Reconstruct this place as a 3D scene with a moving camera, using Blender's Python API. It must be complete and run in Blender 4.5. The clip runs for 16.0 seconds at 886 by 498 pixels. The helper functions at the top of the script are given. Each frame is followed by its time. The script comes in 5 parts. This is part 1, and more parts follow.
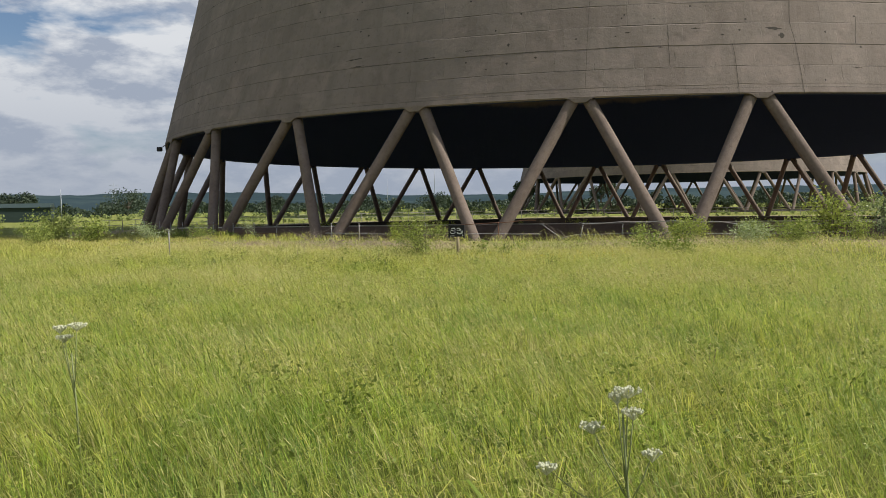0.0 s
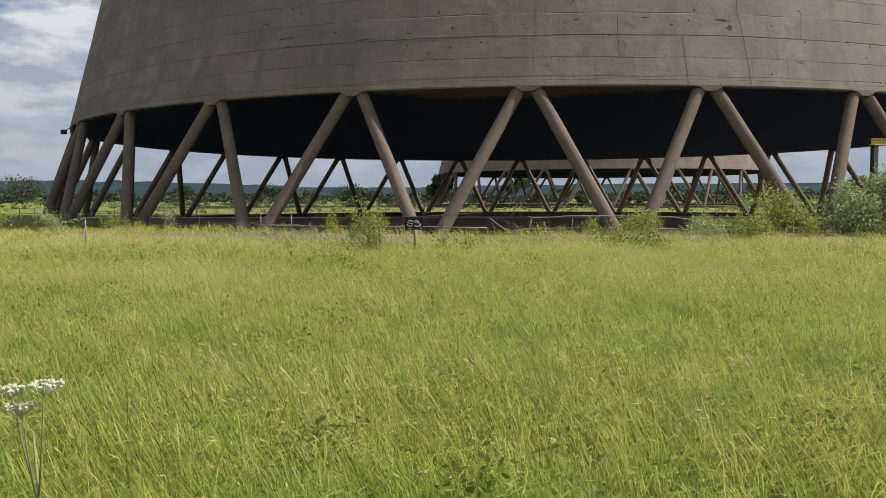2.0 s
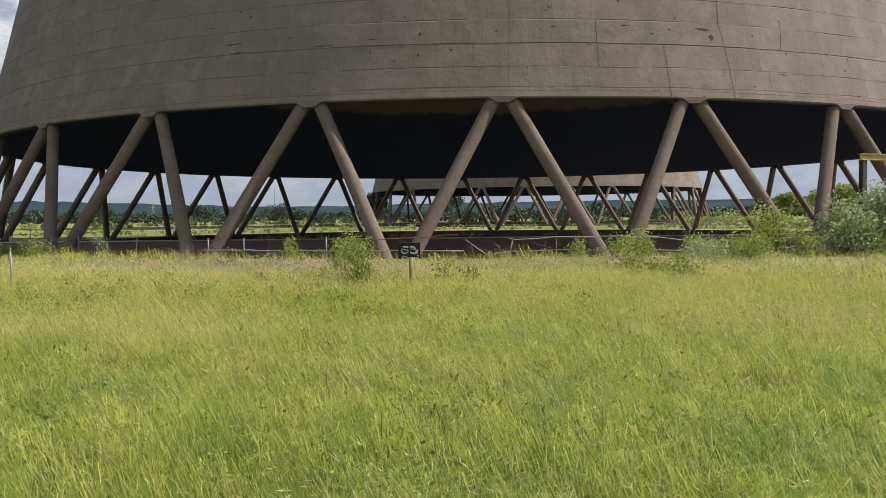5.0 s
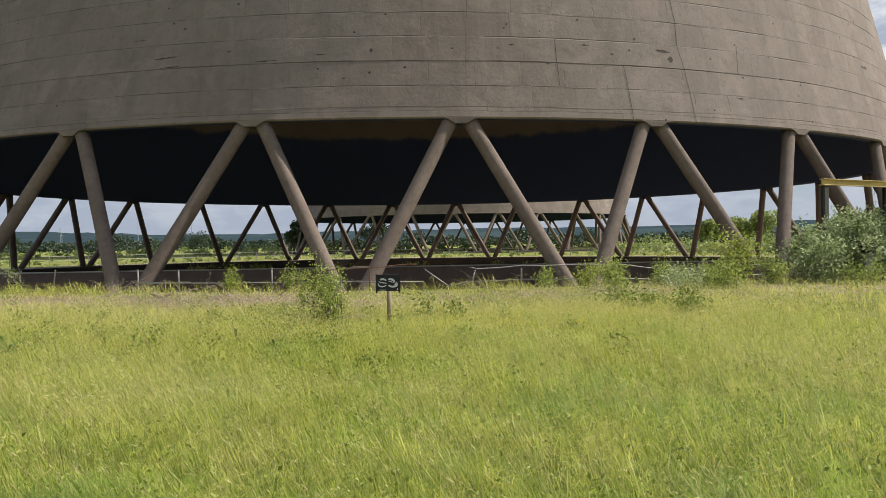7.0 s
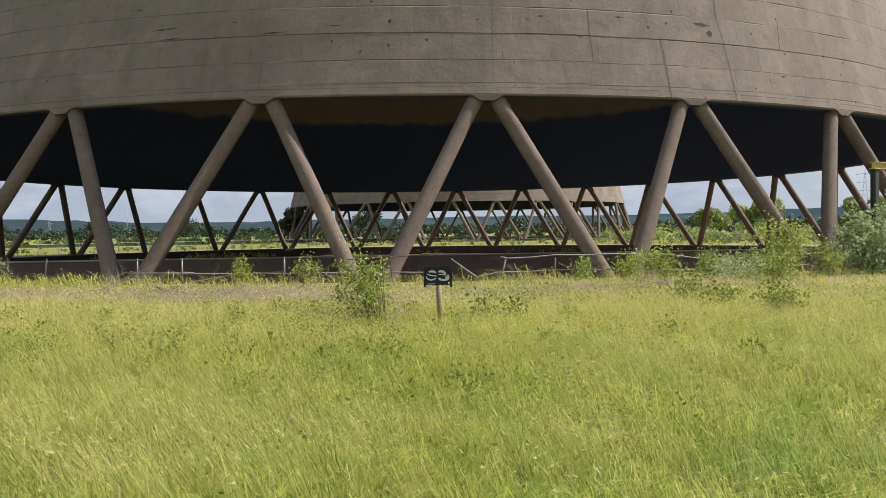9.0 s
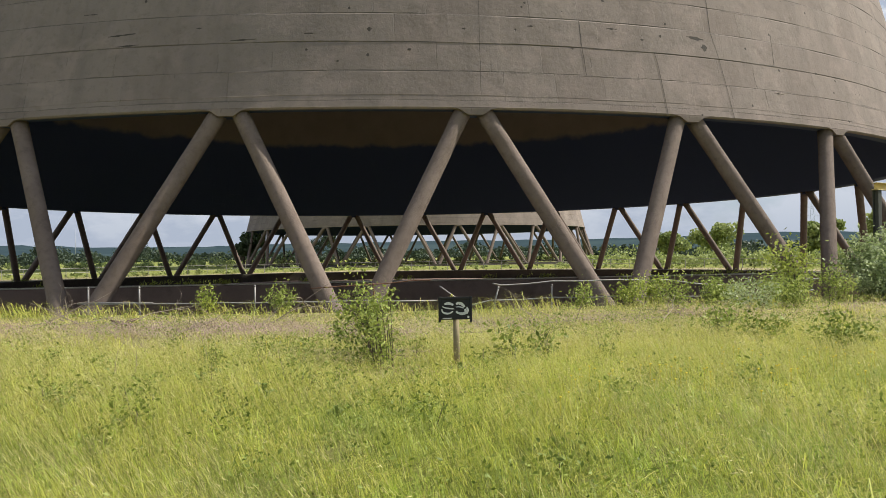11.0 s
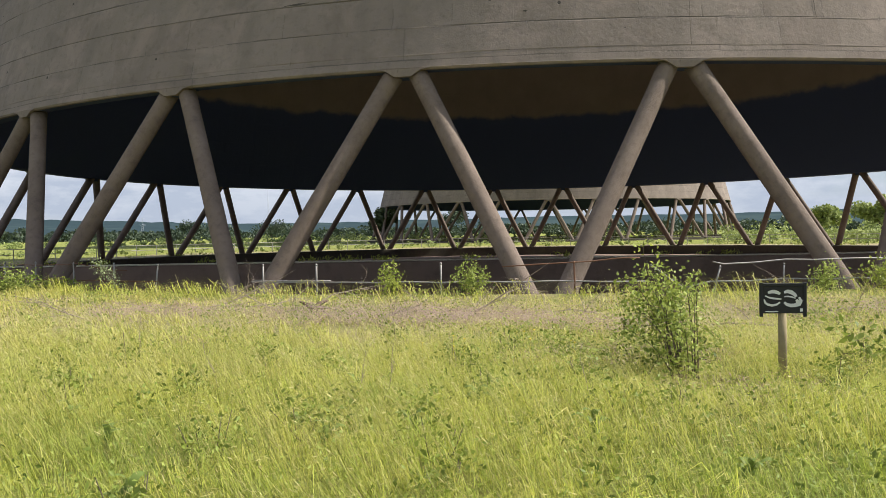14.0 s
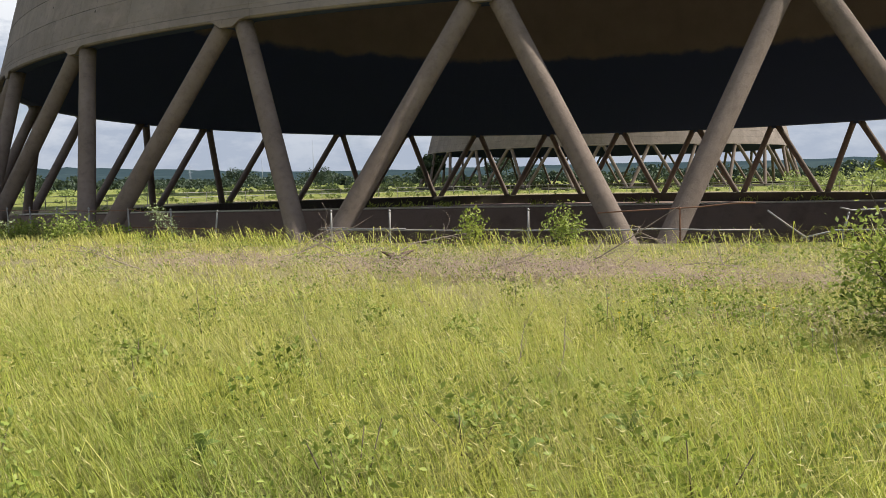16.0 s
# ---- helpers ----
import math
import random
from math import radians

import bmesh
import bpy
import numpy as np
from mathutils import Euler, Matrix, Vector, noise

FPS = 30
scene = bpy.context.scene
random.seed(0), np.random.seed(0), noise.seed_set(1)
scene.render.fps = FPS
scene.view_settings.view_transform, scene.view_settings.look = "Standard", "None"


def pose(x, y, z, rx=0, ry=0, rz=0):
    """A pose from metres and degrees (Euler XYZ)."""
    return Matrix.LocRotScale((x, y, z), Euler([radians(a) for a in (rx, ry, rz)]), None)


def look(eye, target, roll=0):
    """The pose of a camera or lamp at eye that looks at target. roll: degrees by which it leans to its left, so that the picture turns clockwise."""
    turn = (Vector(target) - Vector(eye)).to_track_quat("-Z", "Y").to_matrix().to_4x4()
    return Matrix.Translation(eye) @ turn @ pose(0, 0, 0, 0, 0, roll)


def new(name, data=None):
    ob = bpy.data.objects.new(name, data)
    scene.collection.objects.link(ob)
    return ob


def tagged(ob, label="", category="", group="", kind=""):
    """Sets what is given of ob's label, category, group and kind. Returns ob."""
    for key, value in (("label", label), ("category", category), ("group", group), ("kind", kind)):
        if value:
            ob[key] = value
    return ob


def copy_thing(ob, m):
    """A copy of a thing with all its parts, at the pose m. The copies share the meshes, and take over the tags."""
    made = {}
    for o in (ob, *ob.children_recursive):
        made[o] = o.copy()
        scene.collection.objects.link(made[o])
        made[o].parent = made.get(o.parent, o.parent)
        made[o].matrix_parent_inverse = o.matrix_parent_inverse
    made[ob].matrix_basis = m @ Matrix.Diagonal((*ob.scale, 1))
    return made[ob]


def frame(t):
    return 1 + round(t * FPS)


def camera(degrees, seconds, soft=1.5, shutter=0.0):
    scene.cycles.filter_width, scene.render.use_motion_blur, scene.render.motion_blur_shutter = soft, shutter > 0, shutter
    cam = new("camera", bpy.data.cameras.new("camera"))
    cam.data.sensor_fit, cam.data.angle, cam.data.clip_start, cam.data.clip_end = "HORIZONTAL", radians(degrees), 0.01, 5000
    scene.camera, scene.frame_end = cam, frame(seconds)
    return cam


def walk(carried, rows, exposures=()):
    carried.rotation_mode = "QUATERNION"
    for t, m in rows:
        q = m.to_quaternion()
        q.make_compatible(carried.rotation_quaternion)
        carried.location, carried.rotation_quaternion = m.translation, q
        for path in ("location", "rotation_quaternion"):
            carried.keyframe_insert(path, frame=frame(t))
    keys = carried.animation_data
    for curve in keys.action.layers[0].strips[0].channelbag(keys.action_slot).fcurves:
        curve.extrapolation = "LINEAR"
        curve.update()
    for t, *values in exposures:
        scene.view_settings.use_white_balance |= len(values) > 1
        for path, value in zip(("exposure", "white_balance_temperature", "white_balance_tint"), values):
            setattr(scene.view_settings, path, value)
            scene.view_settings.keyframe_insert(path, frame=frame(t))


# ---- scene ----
cam = camera(56.96, 16.0, soft=0.6)
PATH = [
    (0, 0.125, -0.036, 1.584, 86.96, 0.94, 9.43),
    (0.5, -0.265, 0.419, 1.558, 86.81, 0.80, 9.15),
    (1, -0.654, 0.870, 1.539, 86.45, 0.62, 5.98),
    (1.5, -1.021, 1.334, 1.524, 86.85, 0.45, 5.32),
    (2, -1.370, 1.800, 1.519, 86.42, 0.18, 3.25),
    (2.5, -1.702, 2.252, 1.530, 86.24, 0.08, -2.68),
    (3, -2.053, 2.696, 1.562, 86.30, 0.41, -3.51),
    (3.5, -2.410, 3.122, 1.593, 86.93, 0.52, -3.36),
    (4, -2.668, 3.596, 1.603, 87.39, 0.58, -1.68),
    (6.5, -4.073, 6.457, 1.640, 88.55, 0.72, -5.37),
    (7, -4.352, 6.945, 1.644, 89.52, 0.83, -7.47),
    (7.5, -4.608, 7.530, 1.628, 89.37, 0.83, -7.47),
    (8, -4.822, 8.135, 1.614, 87.69, 0.93, -7.25),
    (10.5, -5.691, 11.042, 1.647, 90.51, 0.73, -10.83),
    (11, -5.809, 11.603, 1.639, 90.36, 0.86, -11.28),
    (11.5, -6.026, 12.061, 1.662, 89.03, 0.84, -5.57),
    (12, -6.306, 12.537, 1.686, 88.48, 0.88, -3.81),
    (12.5, -6.527, 12.997, 1.692, 88.17, 0.99, -3.32),
    (13, -6.783, 13.506, 1.709, 88.26, 0.91, -2.83),
    (13.5, -7.141, 13.995, 1.691, 89.01, 0.78, -2.48),
    (14, -7.390, 14.529, 1.634, 88.77, 0.94, -2.64),
    (14.5, -7.671, 15.091, 1.580, 87.37, 1.01, 0.14),
    (15, -7.885, 15.535, 1.546, 86.35, 1.06, 0.65),
    (15.5, -8.075, 16.030, 1.525, 85.76, 0.96, 0.69),
    (16, -8.309, 16.534, 1.526, 85.17, 1.00, 0.38),
]
walk(cam, [(t, pose(*p)) for t, *p in PATH], exposures=[(0, 0.16), (4, 0.24), (7, 0.38), (8, 0.41), (10.5, 0.57), (11, 0.51), (12, 0.57), (13, 0.60), (14, 0.70), (15, 0.56), (16, 0.51)])

# ---------------------------------------------------------------- sky, sun
SUN_ELEV, SUN_AZ = 50.0, 86.0  # degrees; azimuth from +y towards +x
world = bpy.data.worlds.new("sky")
scene.world = world
world.use_nodes = True
wt = world.node_tree
wt.nodes.clear()


def wn(kind, **inputs):
    n = wt.nodes.new(kind)
    for k, v in inputs.items():
        n.inputs[k].default_value = v
    return n


sky = wt.nodes.new("ShaderNodeTexSky")
sky.sky_type, sky.sun_disc = "NISHITA", False
sky.sun_elevation, sky.sun_rotation = radians(SUN_ELEV), radians(SUN_AZ)
sky.dust_density, sky.air_density = 0.6, 1.0
coord = wt.nodes.new("ShaderNodeTexCoord")
stretch = wt.nodes.new("ShaderNodeMapping")
stretch.inputs["Scale"].default_value = (1.0, 1.0, 2.6)
wt.links.new(coord.outputs["Generated"], stretch.inputs["Vector"])
puff = wn("ShaderNodeTexNoise", Scale=6.0, Detail=10.0, Roughness=0.52, Distortion=0.25)
wt.links.new(stretch.outputs[0], puff.inputs["Vector"])
cover = wt.nodes.new("ShaderNodeValToRGB")
cover.color_ramp.elements[0].position, cover.color_ramp.elements[1].position = 0.33, 0.43
up = wt.nodes.new("ShaderNodeSeparateXYZ")
wt.links.new(coord.outputs["Generated"], up.inputs[0])
thin = wt.nodes.new("ShaderNodeMath")
thin.operation = "MULTIPLY_ADD"
thin.inputs[1].default_value = -0.17
wt.links.new(up.outputs["Z"], thin.inputs[0])
wt.links.new(puff.outputs["Fac"], thin.inputs[2])
wt.links.new(thin.outputs[0], cover.inputs["Fac"])
shade = wn("ShaderNodeTexNoise", Scale=9.0, Detail=8.0, Roughness=0.6)
wt.links.new(stretch.outputs[0], shade.inputs["Vector"])
tone = wt.nodes.new("ShaderNodeValToRGB")
tone.color_ramp.elements[0].position, tone.color_ramp.elements[0].color = 0.42, (6.2, 7.1, 8.8, 1)
tone.color_ramp.elements[1].position, tone.color_ramp.elements[1].color = 0.56, (12.4, 12.8, 13.4, 1)
wt.links.new(shade.outputs["Fac"], tone.inputs["Fac"])
mix = wt.nodes.new("ShaderNodeMix")
mix.data_type = "RGBA"
wt.links.new(cover.outputs["Color"], mix.inputs["Factor"])
clear = wt.nodes.new("ShaderNodeMix")
clear.data_type, clear.blend_type = "RGBA", "MULTIPLY"
clear.inputs["Factor"].default_value, clear.inputs["B"].default_value = 1.0, (1.25, 1.35, 1.5, 1)
wt.links.new(sky.outputs[0], clear.inputs["A"])
wt.links.new(clear.outputs["Result"], mix.inputs["A"])
wt.links.new(tone.outputs["Color"], mix.inputs["B"])
# pale haze low over the horizon
low = wt.nodes.new("ShaderNodeMapRange")
low.inputs["From Min"].default_value, low.inputs["From Max"].default_value = 0.015, 0.19
low.inputs["To Min"].default_value, low.inputs["To Max"].default_value = 0.85, 0.0
wt.links.new(up.outputs["Z"], low.inputs["Value"])
haze = wt.nodes.new("ShaderNodeMix")
haze.data_type = "RGBA"
haze.inputs["B"].default_value = (5.9, 6.7, 8.2, 1)
wt.links.new(low.outputs[0], haze.inputs["Factor"])
wt.links.new(mix.outputs["Result"], haze.inputs["A"])
back = wn("ShaderNodeBackground", Strength=0.051)
wt.links.new(haze.outputs["Result"], back.inputs["Color"])
wt.links.new(back.outputs[0], wt.nodes.new("ShaderNodeOutputWorld").inputs["Surface"])

sun = new("sun", bpy.data.lights.new("sun", "SUN"))
sun.data.energy, sun.data.angle, sun.data.color = 5.0, radians(0.6), (1.0, 0.95, 0.87)
_el, _az = radians(SUN_ELEV), radians(SUN_AZ)
sun.matrix_world = look((math.sin(_az) * math.cos(_el) * 200, math.cos(_az) * math.cos(_el) * 200, math.sin(_el) * 200), (0, 0, 0))


# ---------------------------------------------------------------- materials
class Mat:
    """A small builder for node materials."""

    def __init__(self, name, rough=0.9, metal=0.0, spec=0.3):
        self.m = bpy.data.materials.new(name)
        self.m.use_nodes = True
        self.t = self.m.node_tree
        self.b = self.t.nodes["Principled BSDF"]
        self.out = self.t.nodes["Material Output"]
        self.b.inputs["Roughness"].default_value = rough
        self.b.inputs["Metallic"].default_value = metal
        self.b.inputs["Specular IOR Level"].default_value = spec

    def n(self, kind, **props):
        node = self.t.nodes.new(kind)
        for k, v in props.items():
            setattr(node, k, v)
        return node

    def link(self, a, b):
        self.t.links.new(a, b)

    def coords(self, scale=(1, 1, 1), world=False):
        src = self.n("ShaderNodeNewGeometry").outputs["Position"] if world else self.n("ShaderNodeTexCoord").outputs["Object"]
        mp = self.n("ShaderNodeMapping")
        mp.inputs["Scale"].default_value = scale
        self.link(src, mp.inputs["Vector"])
        return mp.outputs[0]

    def noise(self, vec, scale, detail=5, rough=0.6, distort=0.0):
        k = self.n("ShaderNodeTexNoise")
        k.inputs["Scale"].default_value, k.inputs["Detail"].default_value = scale, detail
        k.inputs["Roughness"].default_value, k.inputs["Distortion"].default_value = rough, distort
        self.link(vec, k.inputs["Vector"])
        return k.outputs["Fac"]

    def ramp(self, fac, *stops):
        r = self.n("ShaderNodeValToRGB")
        el = r.color_ramp.elements
        while len(el) < len(stops):
            el.new(0.5)
        for e, (p, c) in zip(el, stops):
            e.position = p
            e.color = (*c, 1) if isinstance(c, tuple) else (c, c, c, 1)
        self.link(fac, r.inputs["Fac"])
        return r.outputs["Color"]

    def mix(self, fac, a, b, blend="MIX"):
        x = self.n("ShaderNodeMix", data_type="RGBA", blend_type=blend)
        for val, slot in ((fac, "Factor"), (a, "A"), (b, "B")):
            if isinstance(val, (int, float)):
                x.inputs[slot].default_value = val if slot == "Factor" else (val, val, val, 1)
            elif isinstance(val, tuple):
                x.inputs[slot].default_value = (*val, 1)
            else:
                self.link(val, x.inputs[slot])
        return x.outputs["Result"]

    def math(self, op, a, b=0.0, c=0.0):
        x = self.n("ShaderNodeMath", operation=op)
        for k, val in enumerate((a, b, c)):
            if isinstance(val, (int, float)):
                x.inputs[k].default_value = val
            else:
                self.link(val, x.inputs[k])
        return x.outputs[0]

    def color(self, c):
        if isinstance(c, tuple):
            self.b.inputs["Base Color"].default_value = (*c, 1)
        else:
            self.link(c, self.b.inputs["Base Color"])
        return self

    def bump(self, h, dist=0.02, strength=0.6):
        k = self.n("ShaderNodeBump")
        k.inputs["Distance"].default_value, k.inputs["Strength"].default_value = dist, strength
        self.link(h, k.inputs["Height"])
        self.link(k.outputs[0], self.b.inputs["Normal"])
        return self

    def leafy(self, color, share=0.35):
        """Lets light through thin leaves."""
        tr = self.n("ShaderNodeBsdfTranslucent")
        self.link(color, tr.inputs["Color"])
        mx = self.n("ShaderNodeMixShader")
        mx.inputs[0].default_value = share
        self.link(self.b.outputs[0], mx.inputs[1])
        self.link(tr.outputs[0], mx.inputs[2])
        self.link(mx.outputs[0], self.out.inputs["Surface"])
        return self


def island(m):
    return m.n("ShaderNodeNewGeometry").outputs["Random Per Island"]


def shell_concrete():
    m = Mat("weathered_shell_concrete", 0.92, 0, 0.2)
    pos = m.n("ShaderNodeTexCoord").outputs["Object"]
    sep = m.n("ShaderNodeSeparateXYZ")
    m.link(pos, sep.inputs[0])
    x, y, z = sep.outputs
    ang = m.math("ARCTAN2", y, x)
    u = m.math("MULTIPLY", ang, 34.0)
    row = m.math("FLOOR", m.math("DIVIDE", m.math("SUBTRACT", z, 7.38), 0.97))
    wrow = m.n("ShaderNodeTexWhiteNoise", noise_dimensions="1D")
    m.link(row, wrow.inputs["W"])
    wob = m.n("ShaderNodeCombineXYZ")
    m.link(u, wob.inputs[0]), m.link(z, wob.inputs[1])
    uw = m.math("ADD", u, m.math("MULTIPLY", m.noise(wob.outputs[0], 2.6, 4, 0.6), 0.12))
    col = m.math("DIVIDE", m.math("ADD", uw, m.math("MULTIPLY", wrow.outputs["Value"], 0.9)), 1.72)
    cell = m.math("FLOOR", col)
    edge = m.math("ABSOLUTE", m.math("SUBTRACT", m.math("FRACT", col), 0.5))
    seam = m.math("GREATER_THAN", edge, 0.489)
    uv = m.n("ShaderNodeCombineXYZ")
    m.link(u, uv.inputs[0]), m.link(z, uv.inputs[1])
    ids = m.n("ShaderNodeCombineXYZ")
    m.link(cell, ids.inputs[0]), m.link(row, ids.inputs[1])
    tone = m.n("ShaderNodeTexWhiteNoise", noise_dimensions="2D")
    m.link(ids.outputs[0], tone.inputs["Vector"])
    base = m.mix(m.noise(uv.outputs[0], 0.16, 4, 0.6), (0.166, 0.134, 0.114), (0.262, 0.217, 0.184))
    base = m.mix(m.math("MULTIPLY", tone.outputs["Value"], 0.30), base, (0.31, 0.268, 0.23))
    # streaks that run down the wall, and blotches
    run = m.n("ShaderNodeMapping")
    run.inputs["Scale"].default_value = (0.8, 0.2, 1)
    m.link(uv.outputs[0], run.inputs["Vector"])
    base = m.mix(m.ramp(m.noise(run.outputs[0], 1.0, 6, 0.65), (0.46, 0.0), (0.76, 0.5)), base, (0.13, 0.11, 0.094))
    base = m.mix(m.ramp(m.noise(uv.outputs[0], 1.1, 8, 0.7), (0.5, 0.0), (0.78, 0.55)), base, (0.165, 0.128, 0.104))
    base = m.mix(m.ramp(m.noise(uv.outputs[0], 0.55, 6, 0.65, 0.6), (0.50, 0.0), (0.64, 0.45)), base, (0.32, 0.258, 0.222))
    base = m.mix(m.ramp(m.noise(uv.outputs[0], 3.2, 7, 0.75), (0.52, 0.0), (0.72, 0.5)), base, (0.12, 0.10, 0.085))
    # joint dirt, seams and pock marks
    dz = m.math("FRACT", m.math("DIVIDE", m.math("SUBTRACT", z, 7.38), 0.97))
    lip = m.math("LESS_THAN", dz, m.math("MULTIPLY_ADD", m.noise(uv.outputs[0], 0.9, 5), 0.15, -0.045))
    base = m.mix(m.math("MULTIPLY", lip, 0.6), base, (0.09, 0.08, 0.07))
    gate = m.math("GREATER_THAN", m.noise(uv.outputs[0], 0.6, 3), 0.55)
    base = m.mix(m.math("MULTIPLY", m.math("MULTIPLY", seam, gate), 0.35), base, (0.10, 0.09, 0.08))
    vor = m.n("ShaderNodeTexVoronoi")
    vor.inputs["Scale"].default_value = 1.5
    m.link(uv.outputs[0], vor.inputs["Vector"])
    few = m.math("GREATER_THAN", m.noise(uv.outputs[0], 0.32, 2), 0.52)
    pock = m.math("MULTIPLY", m.math("LESS_THAN", vor.outputs["Distance"], 0.075), few)
    base = m.mix(m.math("MULTIPLY", pock, 0.85), base, (0.05, 0.045, 0.04))
    # inner lining: dark blue up to a ragged level line, brown concrete above
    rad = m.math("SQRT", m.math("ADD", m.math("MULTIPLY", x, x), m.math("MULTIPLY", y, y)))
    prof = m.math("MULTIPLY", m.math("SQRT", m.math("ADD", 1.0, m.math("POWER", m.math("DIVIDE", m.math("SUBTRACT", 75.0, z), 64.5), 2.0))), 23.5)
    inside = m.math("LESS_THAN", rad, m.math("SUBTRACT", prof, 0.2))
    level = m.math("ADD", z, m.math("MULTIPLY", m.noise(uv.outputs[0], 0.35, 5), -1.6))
    lower_band = m.ramp(m.math("DIVIDE", level, 30.0), (0.425, 1.0), (0.44, 0.0))
    lining = m.mix(lower_band, m.mix(m.noise(uv.outputs[0], 0.4, 5), (0.20, 0.165, 0.125), (0.31, 0.265, 0.205)), (0.060, 0.080, 0.145))
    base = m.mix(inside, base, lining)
    m.color(base)
    fine = m.noise(uv.outputs[0], 9.0, 6, 0.7)
    h = m.math("ADD", m.math("MULTIPLY", fine, 0.5), m.math("MULTIPLY", m.noise(uv.outputs[0], 1.3, 4), 1.0))
    h = m.math("SUBTRACT", h, m.math("MULTIPLY", pock, 1.2))
    h = m.math("SUBTRACT", h, m.math("MULTIPLY", m.math("MULTIPLY", seam, gate), 0.45))
    h = m.math("ADD", h, m.math("MULTIPLY", tone.outputs["Value"], 0.5))
    m.bump(h, 0.03, 0.7)
    return m.m


def rough_concrete(name, dark, light, scale=1.0, green=0.0):
    m = Mat(name, 0.93, 0, 0.2)
    v = m.coords()
    c = m.mix(m.noise(v, 1.1 * scale, 5), dark, light)
    c = m.mix(m.ramp(m.noise(v, 5.0 * scale, 7, 0.7), (0.48, 0.0), (0.8, 0.55)), c, tuple(k * 0.45 for k in dark))
    if green:
        c = m.mix(m.math("MULTIPLY", m.ramp(m.noise(v, 2.2, 4), (0.45, 0.0), (0.7, 1.0)), green), c, (0.10, 0.11, 0.05))
    return m.color(c).bump(m.math("ADD", m.noise(v, 22 * scale, 6, 0.7), m.noise(v, 5 * scale, 4, 0.6)), 0.022, 0.8).m


def plain(name, a, b, scale=8.0, rough=0.7, metal=0.0, bump=0.004):
    m = Mat(name, rough, metal, 0.35)
    v = m.coords()
    return m.color(m.mix(m.noise(v, scale, 6, 0.65), a, b)).bump(m.noise(v, scale * 4, 5), bump, 0.6).m


def leaves(name, dark, mid, light, share=0.35, patch=0.6):
    m = Mat(name, 0.55, 0, 0.25)
    v = m.coords(world=True)
    c = m.ramp(island(m), (0.0, dark), (0.45, mid), (1.0, light))
    c = m.mix(m.ramp(m.noise(v, patch, 3), (0.38, 0.0), (0.68, 0.6)), c, light)
    m.color(c).leafy(c, share)
    return m.m


def grass_blades():
    m = Mat("meadow_grass", 0.5, 0, 0.3)
    v = m.coords(world=True)
    c = m.ramp(island(m), (0.08, (0.03, 0.06, 0.007)), (0.28, (0.22, 0.32, 0.04)), (0.60, (0.47, 0.57, 0.08)), (0.86, (0.71, 0.68, 0.14)), (1.0, (0.76, 0.70, 0.31)))
    c = m.mix(m.ramp(m.noise(v, 0.22, 4, 0.6), (0.44, 0.0), (0.68, 0.5)), c, (0.54, 0.53, 0.11))
    c = m.mix(m.ramp(m.noise(v, 1.7, 3, 0.6, 0.5), (0.54, 0.0), (0.68, 0.4)), c, (0.36, 0.31, 0.09))
    c = m.mix(m.ramp(m.noise(v, 1.15, 3, 0.6, 0.3), (0.56, 0.0), (0.66, 0.6)), c, (0.34, 0.52, 0.06))
    c = m.mix(m.ramp(m.noise(v, 0.7, 4, 0.6), (0.50, 0.0), (0.66, 0.6)), c, (0.13, 0.27, 0.055))
    c = m.mix(m.ramp(m.noise(v, 4.5, 2, 0.5), (0.40, 0.0), (0.62, 0.55)), c, (0.13, 0.20, 0.03))
    c = m.mix(m.ramp(m.noise(v, 3.1, 2, 0.5, 0.4), (0.56, 0.0), (0.70, 0.5)), c, (0.60, 0.58, 0.17))
    # the cleared strip along the fence has dry, straw-coloured grass
    off = m.n("ShaderNodeVectorMath", operation="DISTANCE")
    flat = m.n("ShaderNodeVectorMath", operation="MULTIPLY")
    flat.inputs[1].default_value = (1, 1, 0)
    m.link(v, flat.inputs[0])
    m.link(flat.outputs[0], off.inputs[0])
    off.inputs[1].default_value = (1.335, 70.679, 0)
    far = m.math("ADD", off.outputs["Value"], m.math("MULTIPLY", m.noise(v, 0.45, 5, 0.65), 15.0))
    strip = m.ramp(m.math("DIVIDE", far, 60.0), (0.73, 0.0), (0.78, 0.42), (0.84, 0.40), (0.91, 0.2), (1.0, 0.0))
    # drier and yellower towards the cleared strip
    c = m.mix(m.ramp(m.math("DIVIDE", far, 80.0), (0.66, 0.30), (0.82, 0.0)), c, (0.66, 0.56, 0.10))
    c = m.mix(strip, c, m.ramp(island(m), (0.0, (0.33, 0.33, 0.09)), (0.5, (0.56, 0.50, 0.19)), (1.0, (0.72, 0.62, 0.36))))
    m.color(c).leafy(c, 0.45)
    return m.m


